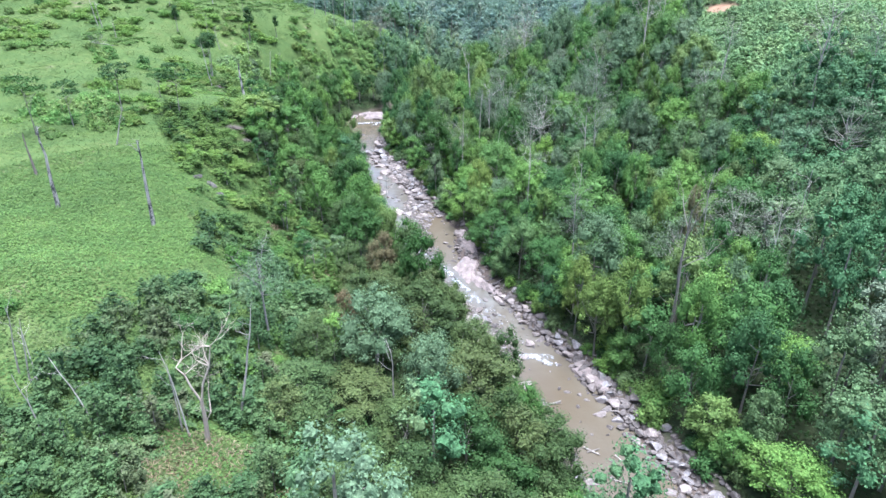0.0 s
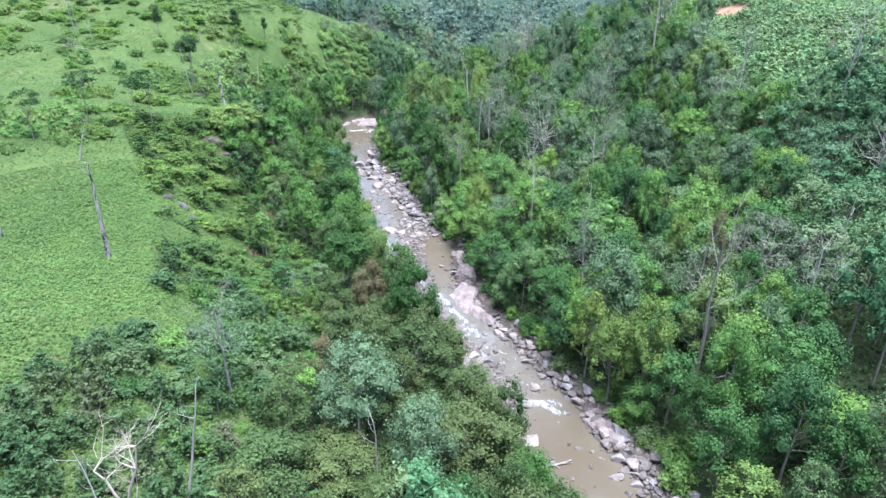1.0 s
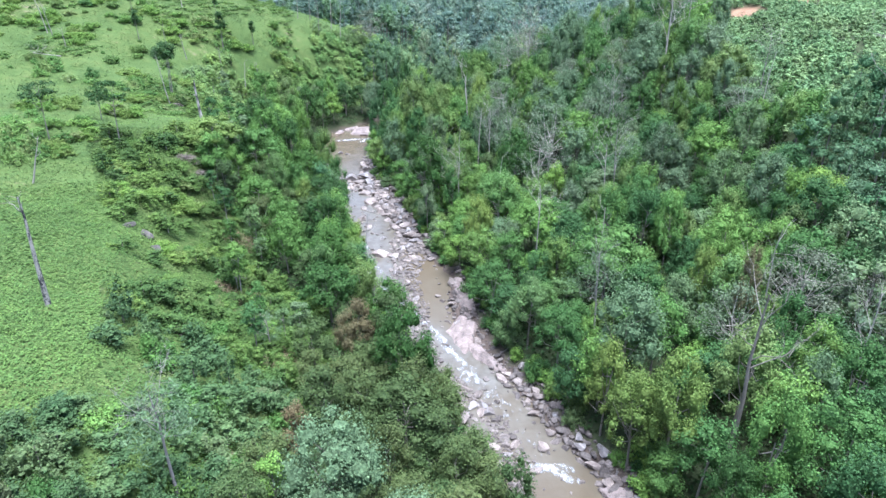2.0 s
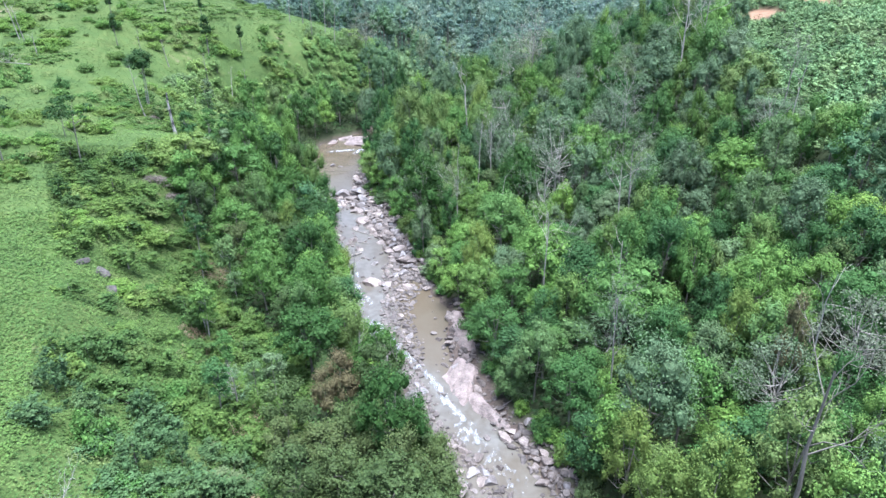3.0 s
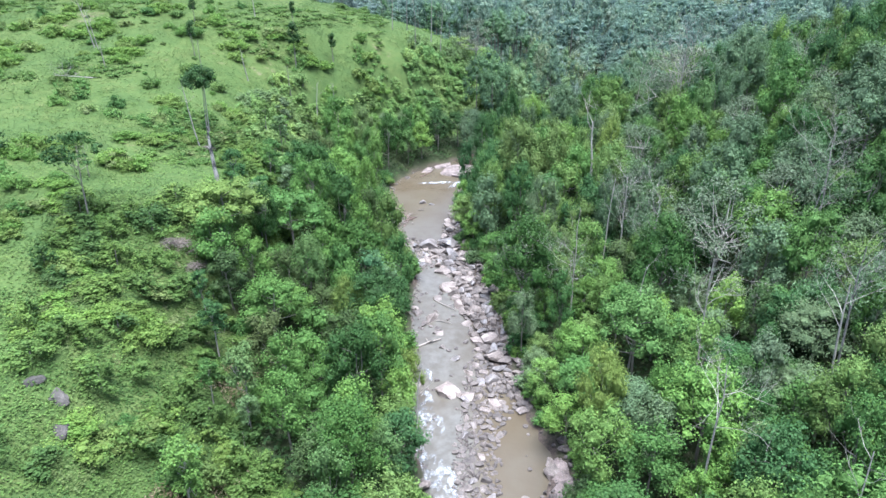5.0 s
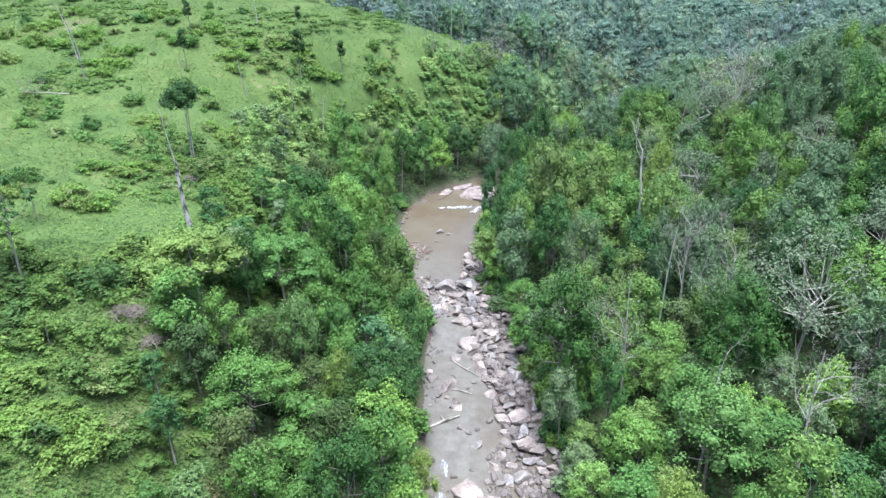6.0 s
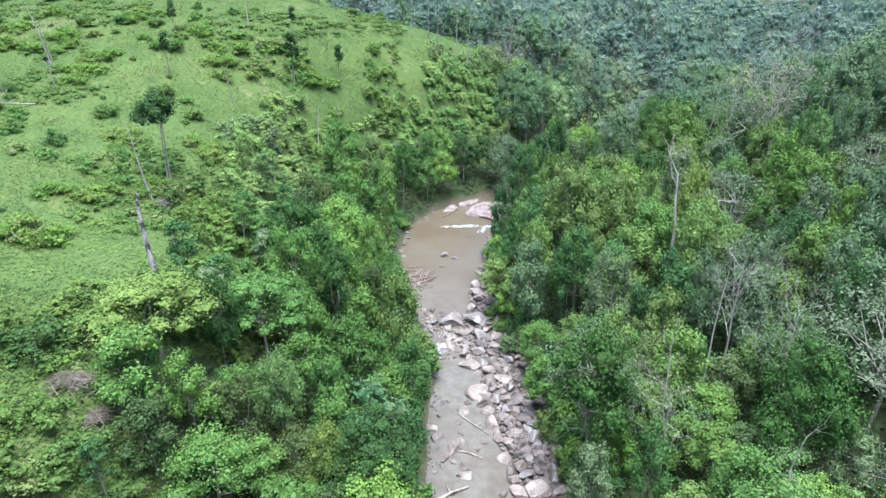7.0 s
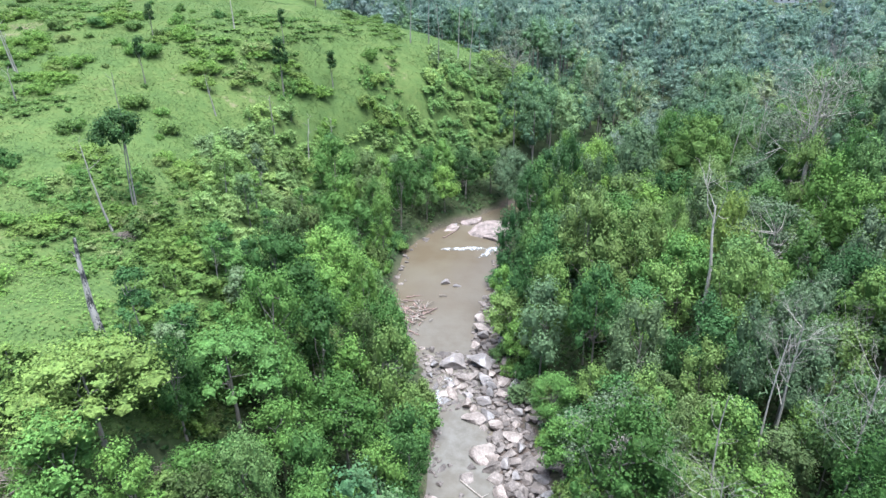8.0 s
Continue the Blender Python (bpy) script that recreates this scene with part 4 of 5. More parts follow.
def woods(name, seed, area, keep, gap, protos, leaf, label, scale=(0.8, 1.25), tall=(0.8, 1.25)):
    rng = np.random.default_rng(seed)
    x0, x1, y0, y1 = area
    nx, ny = int((x1 - x0) / gap), int((y1 - y0) / gap)
    X, Y = np.meshgrid(np.arange(nx), np.arange(ny))
    X = x0 + (X + 0.5 * (Y % 2)) * gap + rng.uniform(-0.42, 0.42, X.shape) * gap
    Y = y0 + Y * gap + rng.uniform(-0.42, 0.42, Y.shape) * gap
    X, Y = X.ravel(), Y.ravel()
    ok = keep(X, Y)
    X, Y = X[ok], Y[ok]
    Z = height(X, Y)
    s, t, a = rng.uniform(*scale, len(X)), rng.uniform(*tall, len(X)), rng.uniform(0, 6.28, len(X))
    t = t * (1 + 0.2 * value_noise(X, Y, 25, seed))
    (lv, lq), (tv, tq) = joined_trees(list(zip(X, Y, Z, s, t, a)), protos)
    top = tagged(new(name), label, "forest", kind="stuff")
    tagged(child("foliage", mesh_of(name, lv, lq, leaf), top), kind="stuff")
    tagged(child("trunks", mesh_of(name + "_trunks", tv, tq, bark), top), kind="stuff")


near_grid = {}
for a, b, c in planted:
    near_grid.setdefault((int(a // 6), int(b // 6)), []).append((a, b, c))


def clear_of_trees(X, Y, gap):
    out = np.ones(len(X), bool)
    for i, (x, y) in enumerate(zip(X, Y)):
        gx, gy = int(x // 6), int(y // 6)
        for dx in (-1, 0, 1):
            for dy in (-1, 0, 1):
                for a, b, c in near_grid.get((gx + dx, gy + dy), ()):
                    if (x - a) ** 2 + (y - b) ** 2 < (gap + c) ** 2:
                        out[i] = False
    return out


def in_view(X, Y, slack=25):
    return (X < slack + 4 + 0.85 * np.maximum(Y, 0)) & (X > -slack - 20 - 0.95 * np.maximum(Y, 0))


def mid_keep(X, Y):
    left, wet, right = bed(Y)
    side = np.where(X < left, left - X, X - right)
    return (forest_mask(X, Y) > 0.4) & (side > 2.0) & in_view(X, Y) & ~regrowth_zone(X, Y) & clear_of_trees(X, Y, 0.9)


def far_keep(X, Y):
    left, wet, right = bed(Y)
    side = np.where(X < left, left - X, X - right)
    hill = (X < left) & (((forest_mask(X, Y) < 0.4) & (Y < 226)) | ((X < -70) & (Y < 330)))
    clearing = ((X - 108) / 40) ** 2 + ((Y - 530) / 75) ** 2 < 1
    return in_view(X, Y, 12) & (X < 30 + 0.74 * Y) & (side > 2.0) & ~hill & ~clearing & ~regrowth_zone(X, Y)


mid_protos = [far_proto(300 + i, 1150, 0.165, 10.0, 3.0, 2.5) for i in range(5)]
woods("woodland", 51, (-100, 190, 10, 130), mid_keep, 4.2, mid_protos, leaf_woods, "dense mixed green tropical woodland covering the valley floor")
upper_protos = [far_proto(310 + i, 900, 0.19, 10.5, 3.3, 3.0, (0.24, 0.46), 10, 1.1, core=0.5) for i in range(5)]


def upper_keep(X, Y):
    return mid_keep(X, Y) & ((X > bed(Y)[2]) | (Y > 185))


woods("upper_woodland", 55, (-60, 190, 130, 235), upper_keep, 4.4, upper_protos, leaf_upper, "blue-green woodland on the upper valley floor, haze in its leaf colour", tall=(0.75, 1.35))
far_protos = [far_proto(320 + i, 500, 0.25, (12, 9, 14, 10, 13)[i], (3.9, 3.0, 4.6, 3.4, 3.6)[i], (4, 2, 6, 3, 5)[i], (0.22, 0.44), 11, 1.2, core=0.5) for i in range(5)]
woods("far_woodland", 52, (-240, 300, 222, 350), far_keep, 5.8, far_protos, leaf_far, "distant forest with uneven crowns, leaves greyed to stand for haze", tall=(0.45, 1.6), scale=(0.6, 1.5))
hill_protos = [far_proto(330 + i, 110, 0.45, (11, 14, 10)[i], (3.8, 4.6, 3.5)[i], 4, (0.24, 0.45), 9, 1.2, core=0.5) for i in range(3)]
woods("far_hill_forest", 57, (-300, 480, 350, 600), far_keep, 9.0, hill_protos, leaf_far, "forest on the farthest low hills, leaves greyed to stand for haze", tall=(0.55, 1.5), scale=(0.9, 1.6))


def shrub_zone(X, Y):
    ahead = np.maximum(bare_patch(X, Y), np.maximum(bare_patch(X, Y + 4), bare_patch(X + 2, Y + 8)))
    return regrowth_zone(X, Y) & (ahead < 0.2) & in_view(X, Y, 30)


bush_protos = [far_proto(340 + i, 190, 0.2, 2.6, 1.9, 0.3, (0.24, 0.42), 8, 0.8, True) for i in range(4)]
woods("regrowth", 53, (42, 160, 92, 232), shrub_zone, 2.8, bush_protos, leaf_regrowth, "bright green shrubby regrowth on the far slope", tall=(0.6, 1.3))


def field_edge(Y):
    """The crop field's border towards the stream."""
    return np.interp(Y, [36, 42, 52, 60, 72, 86, 100], [-21, -22.2, -23, -25.6, -31, -38, -46])


def field_zone(X, Y):
    rough = 1.5 * value_noise(X, Y, 5, 58)
    return (forest_mask(X, Y) < 0.4) & (X < field_edge(Y) + rough) & (X > -75) & (Y > 40 + rough) & (Y < 86 + np.minimum(0, X + 40) + rough)


def open_grass(X, Y):
    return ((X + 42) / 7.5) ** 2 + ((Y - 108) / 9) ** 2 < 1 + 0.5 * value_noise(X, Y, 4, 67)


def thicket_zone(X, Y):
    """Light green bushes between the stream's trees and the grass."""
    left = bed(Y)[0]
    dl = left - X
    edge = np.interp(Y, [20, 40, 50, 60, 70, 80, 95, 110, 122, 139, 153, 162, 173, 187, 200, 215], [48, 38, 31, 25, 22, 18, 20, 23, 24, 22.5, 19.5, 18, 20, 24, 27, 30]) + 3.5 * value_noise(X, Y, 8, 44)
    open_slope = (Y > 50) & (Y < 104) & (dl > edge * 0.5)
    gaps = ~open_slope | (value_noise(X, Y, 6, 59) + 0.5 * value_noise(X, Y, 2.5, 60) > np.where(Y < 84, -0.4, 0.05))
    edge = np.where(open_slope, np.maximum(edge, left - field_edge(Y)), edge)
    return ~open_grass(X, Y) & (dl > 4) & (dl < edge) & gaps & (forest_mask(X, Y) < 0.4) & clear_of_trees(X, Y, -0.4)


thicket_protos = [far_proto(360 + i, 520, 0.13, (3.0, 4.0, 2.6, 3.4)[i], (1.3, 1.15, 1.5, 1.25)[i], 0.4, (0.26, 0.5), 7, 0.8, True) for i in range(4)]
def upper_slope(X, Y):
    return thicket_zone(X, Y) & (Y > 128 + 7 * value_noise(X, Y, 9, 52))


def lower_slope(X, Y):
    return thicket_zone(X, Y) & (Y <= 128 + 7 * value_noise(X, Y, 9, 52))


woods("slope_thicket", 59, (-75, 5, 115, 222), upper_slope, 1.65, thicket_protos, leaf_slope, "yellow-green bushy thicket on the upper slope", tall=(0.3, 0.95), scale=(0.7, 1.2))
woods("hillside_thicket", 54, (-75, 5, 62, 140), lower_slope, 1.9, thicket_protos, leaf_thicket, "light green bushy thicket between forest and grass", tall=(0.2, 0.8))
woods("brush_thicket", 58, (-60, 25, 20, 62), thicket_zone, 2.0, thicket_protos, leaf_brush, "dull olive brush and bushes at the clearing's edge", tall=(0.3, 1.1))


def mound_zone(X, Y):
    """Clumps of tall weeds in the grass."""
    left = bed(Y)[0]
    return (forest_mask(X, Y) < 0.4) & (left - X > 5) & (X > -30 - 0.65 * Y) & (Y > 66 - 0.4 * (X + 30)) & (value_noise(X, Y, 13, 48) + 0.6 * value_noise(X, Y, 5, 49) > 0.12)


mound_protos = [far_proto(380 + i, 150, 0.13, (0.5, 0.8, 0.45)[i], (1.5, 1.3, 1.8)[i], 0.1, (0.26, 0.46), 8, 0.6, True) for i in range(3)]
woods("weed_mounds", 56, (-150, -8, 62, 225), mound_zone, 2.4, mound_protos, leaf_weed, "soft mounds of tall leafy weeds in the grass", tall=(0.4, 1.2))


def scrub_zone(X, Y):
    """Low scrub that covers much of the hill and leaves patches of grass."""
    left = bed(Y)[0]
    dense = 0.9 * np.exp(-((X + 58) / 16) ** 2 - ((Y - 92) / 16) ** 2) + 0.7 * np.exp(-((X + 84) / 16) ** 2 - ((Y - 148) / 18) ** 2) + 0.3 * np.exp(-((X + 40) / 9) ** 2 - ((Y - 100) / 14) ** 2) - 0.6
    cover = dense + 0.8 * value_noise(X, Y, 17, 53) + 0.5 * value_noise(X, Y, 6, 54)
    return (forest_mask(X, Y) < 0.4) & (left - X > 6) & (X > -30 - 0.68 * Y) & (Y > 80 - 0.15 * (X + 35)) & (cover > 0.0) & ~open_grass(X, Y)


scrub_protos = [far_proto(390 + i, 230, 0.105, (0.7, 1.3, 1.0, 1.9)[i], (1.3, 1.2, 1.6, 1.0)[i], 0.1, (0.26, 0.5), 7, 0.7, True) for i in range(4)]
woods("hill_scrub", 60, (-150, -8, 70, 215), scrub_zone, 1.9, scrub_protos, leaf_scrub, "low soft green scrub spreading over the grassy hill", tall=(0.5, 1.3))


# ---- shrubs on the grassy hill ----
def shrub_mesh(seed, n, R, H, leaf, size=0.3):
    rng = np.random.default_rng(seed)
    L = bush_lumps(rng, R, H, 7, (0.28, 0.5))
    v, q = crown_leaves(rng, L, n, size)
    return mesh_of("shrub", v, q, leaf)


shrubs = [shrub_mesh(400 + i, 800, 1.3, 1.7, leaf_shrub, 0.13) for i in range(4)]


def scatter_shrubs():
    rng = np.random.default_rng(61)
    done = 0
    for _ in range(6000):
        x, y = rng.uniform(-110, 0), rng.uniform(36, 215)
        left = float(bed(y)[0])
        if left - x < 4 or float(forest_mask(x, y)) > 0.4 or x < -25 - 0.62 * y:
            continue
        field = bool(field_zone(np.float64(x), np.float64(y)))
        edge_near = float(forest_mask(x + 9, y)) > 0.4
        p = 0.0 if field else 0.75 if edge_near else 0.02 + 0.28 * max(0, float(value_noise(x, y, 14, 62)))
        if rng.uniform() > p or not free_spot(x, y, 0.35) or bool(open_grass(np.float64(x), np.float64(y))):
            continue
        s = 0.35 + 0.95 * rng.uniform() ** 1.6
        planted.append((x, y, 0.7 * s))
        ob = new("shrub", shrubs[int(rng.integers(4))])
        ob.matrix_world = pose(x, y, h1(x, y) - 0.1, 0, 0, rng.uniform(0, 360)) @ Matrix.Diagonal((s, s, s * rng.uniform(0.7, 1.2), 1))
        tagged(ob, "leafy green shrub growing in the long grass", "shrub", "shrubs on the hillside")
        done += 1
        if done >= 300:
            break


scatter_shrubs()


# denser clumps of bushes on the hill: x, y, radius, how many, tallness
def bush_clumps():
    rng = np.random.default_rng(63)
    first_clumps = [(-55.6, 107.4, 4, 9, 1.5), (-46.7, 107.9, 2.5, 5, 1.5), (-45.6, 123, 2.5, 6, 1.3), (-50, 117.4, 2, 4, 0.9), (-55.2, 130.7, 2, 4, 0.9), (-72, 145.4, 6, 14, 1.3), (-89, 146, 8, 16, 1.5), (-75.4, 166.7, 3, 5, 1.2), (-65, 162.4, 3, 6, 1.3), (-55.7, 159.5, 4, 8, 1.2), (-46, 164.6, 4, 8, 1.2)]
    more_clumps = [(-52, 166.5, 3, 5, 1.0), (-38, 173.6, 3, 7, 1.6), (-46.2, 137, 4, 9, 1.4), (-46.3, 98.6, 2.5, 4, 1.0), (-47, 93.6, 3, 5, 1.2), (-80, 153, 5, 9, 1.3), (-86, 136.5, 5, 9, 1.4), (-90, 159, 5, 8, 1.2), (-38.5, 92, 3, 5, 1.0), (-35, 86, 2.5, 4, 0.9), (-27, 78, 3, 6, 1.1), (-31, 88, 3, 6, 1.2)]
    for x, y, r, n, tall in first_clumps + more_clumps:
        for k in range(n):
            a, d, s = rng.uniform(0, 6.28), r * math.sqrt(rng.uniform()), rng.uniform(0.7, 1.35)
            bx, by = x + d * math.cos(a), y + d * math.sin(a)
            ob = new("hill_bush", hill_bushes[int(rng.integers(4))])
            ob.matrix_world = pose(bx, by, h1(bx, by) - 0.15, 0, 0, rng.uniform(0, 360)) @ Matrix.Diagonal((s * 1.25, s * 1.25, s * tall * 0.62, 1))
            tagged(ob, "olive-green rounded bush in a clump on the hill", "bush", "bushes clumped on the hillside")


hill_bushes = [shrub_mesh(440 + i, 700, 1.3, 1.7, leaf_bush, 0.12) for i in range(4)]
bush_clumps()


# ---- undergrowth, grass and crops ----
def carpet(name, seed, area, per_m2, keep, size, lift, leaf, label, slim=0.55, up=0.9, wild=0.9, patchy=0.0):
    rng = np.random.default_rng(seed)
    x0, x1, y0, y1 = area
    n = int((x1 - x0) * (y1 - y0) * per_m2)
    X, Y = rng.uniform(x0, x1, n), rng.uniform(y0, y1, n)
    ok = keep(X, Y)
    if patchy:
        ok &= rng.uniform(-1, 1, n) < value_noise(X, Y, 3.0, seed) / patchy + 0.3
    X, Y = X[ok], Y[ok]
    bumps = 0.5 + 0.5 * value_noise(X, Y, 2.2, seed + 1)
    Z = height(X, Y) + lift * (0.15 + 0.85 * bumps) * rng.uniform(0.3, 1, len(X))
    nrm = np.tile((0.0, 0.0, up), (len(X), 1))
    v, q = leaves_at(rng, np.stack([X, Y, Z], 1), nrm, size, slim=slim, wild=wild)
    tagged(new(name, mesh_of(name, v, q, leaf)), label, "vegetation", kind="stuff")


def forest_floor(X, Y):
    left, wet, right = bed(Y)
    side = np.where(X < left, left - X, X - right)
    return (forest_mask(X, Y) > 0.4) & (side > 0.2) & in_view(X, Y, 5)


def hill_zone(X, Y):
    left = bed(Y)[0]
    return (forest_mask(X, Y) < 0.4) & (left - X > 4) & ~field_zone(X, Y) & (X > -30 - 0.65 * Y)


def slope_zone(X, Y):
    """Weedy slope between the field and the stream's trees, and some way up the hill."""
    left = bed(Y)[0]
    return (forest_mask(X, Y) < 0.4) & (left - X > 4) & ((X > field_edge(Y) - 1.5) | (Y < 46)) & (Y < 112 + 0.9 * (X + 30) + 8 * value_noise(X, Y, 12, 46)) & ~field_zone(X, Y)


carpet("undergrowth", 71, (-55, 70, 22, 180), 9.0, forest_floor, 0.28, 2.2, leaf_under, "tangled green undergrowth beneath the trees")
carpet("crop_plants", 72, (-75, -18, 36, 92), 62.0, field_zone, 0.135, 0.45, leaf_crop, "leafy bright green crop covering the hill field", up=1.8, wild=0.7)
carpet("slope_weeds", 75, (-55, 12, 18, 130), 46.0, slope_zone, 0.13, 0.55, leaf_slope_weed, "mixed leafy weeds and ferns covering the slope", up=1.8, wild=0.7)
carpet("tall_grass", 73, (-140, 0, 60, 235), 20.0, hill_zone, 0.24, 0.22, leaf_grass, "long bright green grass on the hillside", slim=0.15, up=1.2, wild=0.8, patchy=1.2)
carpet("hill_weeds", 74, (-140, 0, 60, 235), 14.0, hill_zone, 0.13, 0.3, leaf_weed, "patches of leafy weeds in the grass", up=2.4, wild=0.5, patchy=0.6)


def dry_zone(X, Y):
    return (X + 13.6) ** 2 / 42 + (Y - 27.2) ** 2 / 10 < 1 + 0.4 * value_noise(X, Y, 1.5, 57)


def withered_zone(X, Y):
    """Patches of cut and withered brush on the slope."""
    first = (X + 20.4) ** 2 / 5 + (Y - 76.5) ** 2 / 14
    second = (X + 13.5) ** 2 / 4 + (Y - 66) ** 2 / 6
    third = (X + 24) ** 2 / 4 + (Y - 88) ** 2 / 5
    return np.minimum(np.minimum(first, second), third) < 1 + 0.8 * value_noise(X, Y, 1.3, 66)


carpet("dry_grass", 76, (-23, -5, 22, 34), 60.0, dry_zone, 0.3, 0.5, leaf_straw, "dry brown straw and dead stalks round the forked tree", slim=0.08, up=0.2, wild=1.0)
carpet("withered_brush", 77, (-30, -8, 60, 94), 70.0, withered_zone, 0.26, 1.1, leaf_straw, "withered grey-brown cut brush on the slope", slim=0.12, up=0.3, wild=1.0)


# ---- bushes along the banks ----
def bank_bushes():
    rng = np.random.default_rng(81)
    for k in range(190):
        y = rng.uniform(34, 156)
        left, wet, right = (float(a) for a in bed(y))
        x = left - rng.uniform(1.2 if y < 100 else 0.5, 2.6) if k % 2 else right + rng.uniform(0.1, 2.2)
        s = rng.uniform(0.6, 1.25)
        if k % 2 and 133 < y < 145:
            continue
        ob = new("bank_shrub", bank_shrubs[k % 4])
        ob.matrix_world = pose(x, y, h1(x, y) - 0.2, 0, 0, rng.uniform(0, 360)) @ Matrix.Diagonal((s, s, s * rng.uniform(0.8, 1.5), 1))
        tagged(ob, "dense green bush overhanging the bank of the stream", "shrub", "bushes along the banks")


def heap_bank_bushes():
    rng = np.random.default_rng(83)
    for k in range(34):
        y = rng.uniform(130, 148)
        x = float(bed(y)[0]) - rng.uniform(2.2, 7.5)
        s = rng.uniform(0.8, 1.4)
        ob = new("bank_shrub", bank_shrubs[k % 4])
        ob.matrix_world = pose(x, y, h1(x, y) - 0.2, 0, 0, rng.uniform(0, 360)) @ Matrix.Diagonal((s, s, s * rng.uniform(0.9, 1.9), 1))
        tagged(ob, "dense green bush overhanging the bank of the stream", "shrub", "bushes along the banks")


bank_shrubs = [shrub_mesh(420 + i, 850, 1.4, 1.7, leaf_tree, 0.15) for i in range(4)]
bank_bushes()
heap_bank_bushes()


# ---- driftwood ----
def log(x0, y0, x1, y1, r, lift=0.12, mat=None, label="bleached driftwood log lying in the shallow water"):
    rng = np.random.default_rng(int(abs(x0) * 31 + y0 * 7))
    t = np.linspace(0, 1, 6)
    n = math.hypot(x1 - x0, y1 - y0)
    bow = rng.uniform(-0.06, 0.06) * n * np.sin(t * np.pi)
    xs, ys = x0 + (x1 - x0) * t - (y1 - y0) / n * bow, y0 + (y1 - y0) * t + (x1 - x0) / n * bow
    zs = np.maximum(water_level(ys), height(xs, ys)) + lift + 0.05 * rng.normal(0, 1, 6)
    top = new("driftwood")
    c = np.array([xs.mean(), ys.mean(), zs.mean()])
    top.location = c
    pts = np.stack([xs, ys, zs], 1) - c
    child("stem", mesh_of("stem", *tube(pts, r * (1 - 0.55 * t), 7), mat or bark_white, True), top)
    for k in range(2):
        i = int(rng.integers(2, 5))
        d = rng.normal(0, 1, 3) + (pts[-1] - pts[0]) / n
        d[2] = abs(d[2]) * 0.5
        child("stub", mesh_of("stub", *tube([pts[i], pts[i] + d * 0.25 * min(2, n * 0.3), pts[i] + d * 0.45 * min(2, n * 0.3)], [r * 0.4, r * 0.3, r * 0.12], 5), mat or bark_white, True), top)
    tagged(top, label, "driftwood")


first_logs = [(9.1, 49.4, 11.8, 50.1, 0.22), (16.0, 49.2, 18.2, 46.8, 0.16), (12.8, 43.8, 14.0, 42.9, 0.16), (13.0, 43.2, 14.2, 43.6, 0.12), (15.4, 42.8, 16.6, 41.3, 0.13), (14.2, 40.2, 15.6, 39.6, 0.12), (-13.4, 104.9, -10.3, 107.4, 0.24), (-12.9, 115.8, -9.6, 113.6, 0.1), (-12.3, 111.1, -9.7, 110.7, 0.09), (-23.0, 138.2, -20.6, 140.9, 0.17), (-25.0, 141.8, -22.8, 142.2, 0.14)]
more_logs = [(-23.4, 139.6, -21.9, 138.6, 0.12), (-23.8, 137.8, -22.2, 137.0, 0.14), (-22.6, 135.6, -21.2, 135.0, 0.12), (-24.4, 140.2, -23.0, 139.4, 0.1), (-24.2, 160.2, -22.6, 163.6, 0.13), (-25.2, 139.0, -23.6, 140.6, 0.16), (-24.8, 138.2, -24.0, 140.4, 0.13), (-24.2, 136.4, -22.8, 137.8, 0.15), (-23.6, 141.4, -22.2, 140.2, 0.12), (-24.8, 142.6, -23.4, 143.4, 0.12), (5.6, 73.2, 9.6, 74.6, 0.1)]
for x0, y0, x1, y1, r in first_logs + more_logs:
    log(x0, y0, x1, y1, r * 0.72, mat=stick_mat if x0 < -20 else driftwood)


# a heap of short broken sticks washed up on the bank
def stick_heap():
    rng = np.random.default_rng(91)
    for k in range(60):
        x, y, a, n = -23.1 + rng.normal(0, 1.0), 139.0 + rng.normal(0, 1.8), rng.uniform(0, 3.14), rng.uniform(0.5, 1.5)
        log(x, y, x + n * math.cos(a), y + n * math.sin(a), rng.uniform(0.035, 0.085), 0.1 + 0.25 * rng.uniform(), (stick_mat, bark_brown, driftwood)[k % 3], "short reddish broken stick in a heap of driftwood")


stick_heap()


# ---- dead trees ----
def limb(rng, start, way, length, r, depth, parts, up=0.15, bend=0.25, sides=5):
    n = 3
    pts, d = [np.array(start, float)], np.array(way, float)
    d /= np.linalg.norm(d)
    for _ in range(n):
        d = d + rng.normal(0, bend, 3) + np.array([0, 0, up * 0.3])
        d /= np.linalg.norm(d)
        pts.append(pts[-1] + d * length / n)
    parts.append(tube(pts, np.linspace(r, r * 0.35, n + 1), sides))
    if depth > 0:
        for _ in range(int(rng.integers(3, 5))):
            f = rng.uniform(0.4, 1.0)
            p = pts[int(round(f * n))]
            side = rng.normal(0, 1, 3)
            limb(rng, p, d * 0.7 + side * 0.55 + np.array([0, 0, up]), length * rng.uniform(0.45, 0.7), r * 0.5, depth - 1, parts, up, bend, 3)


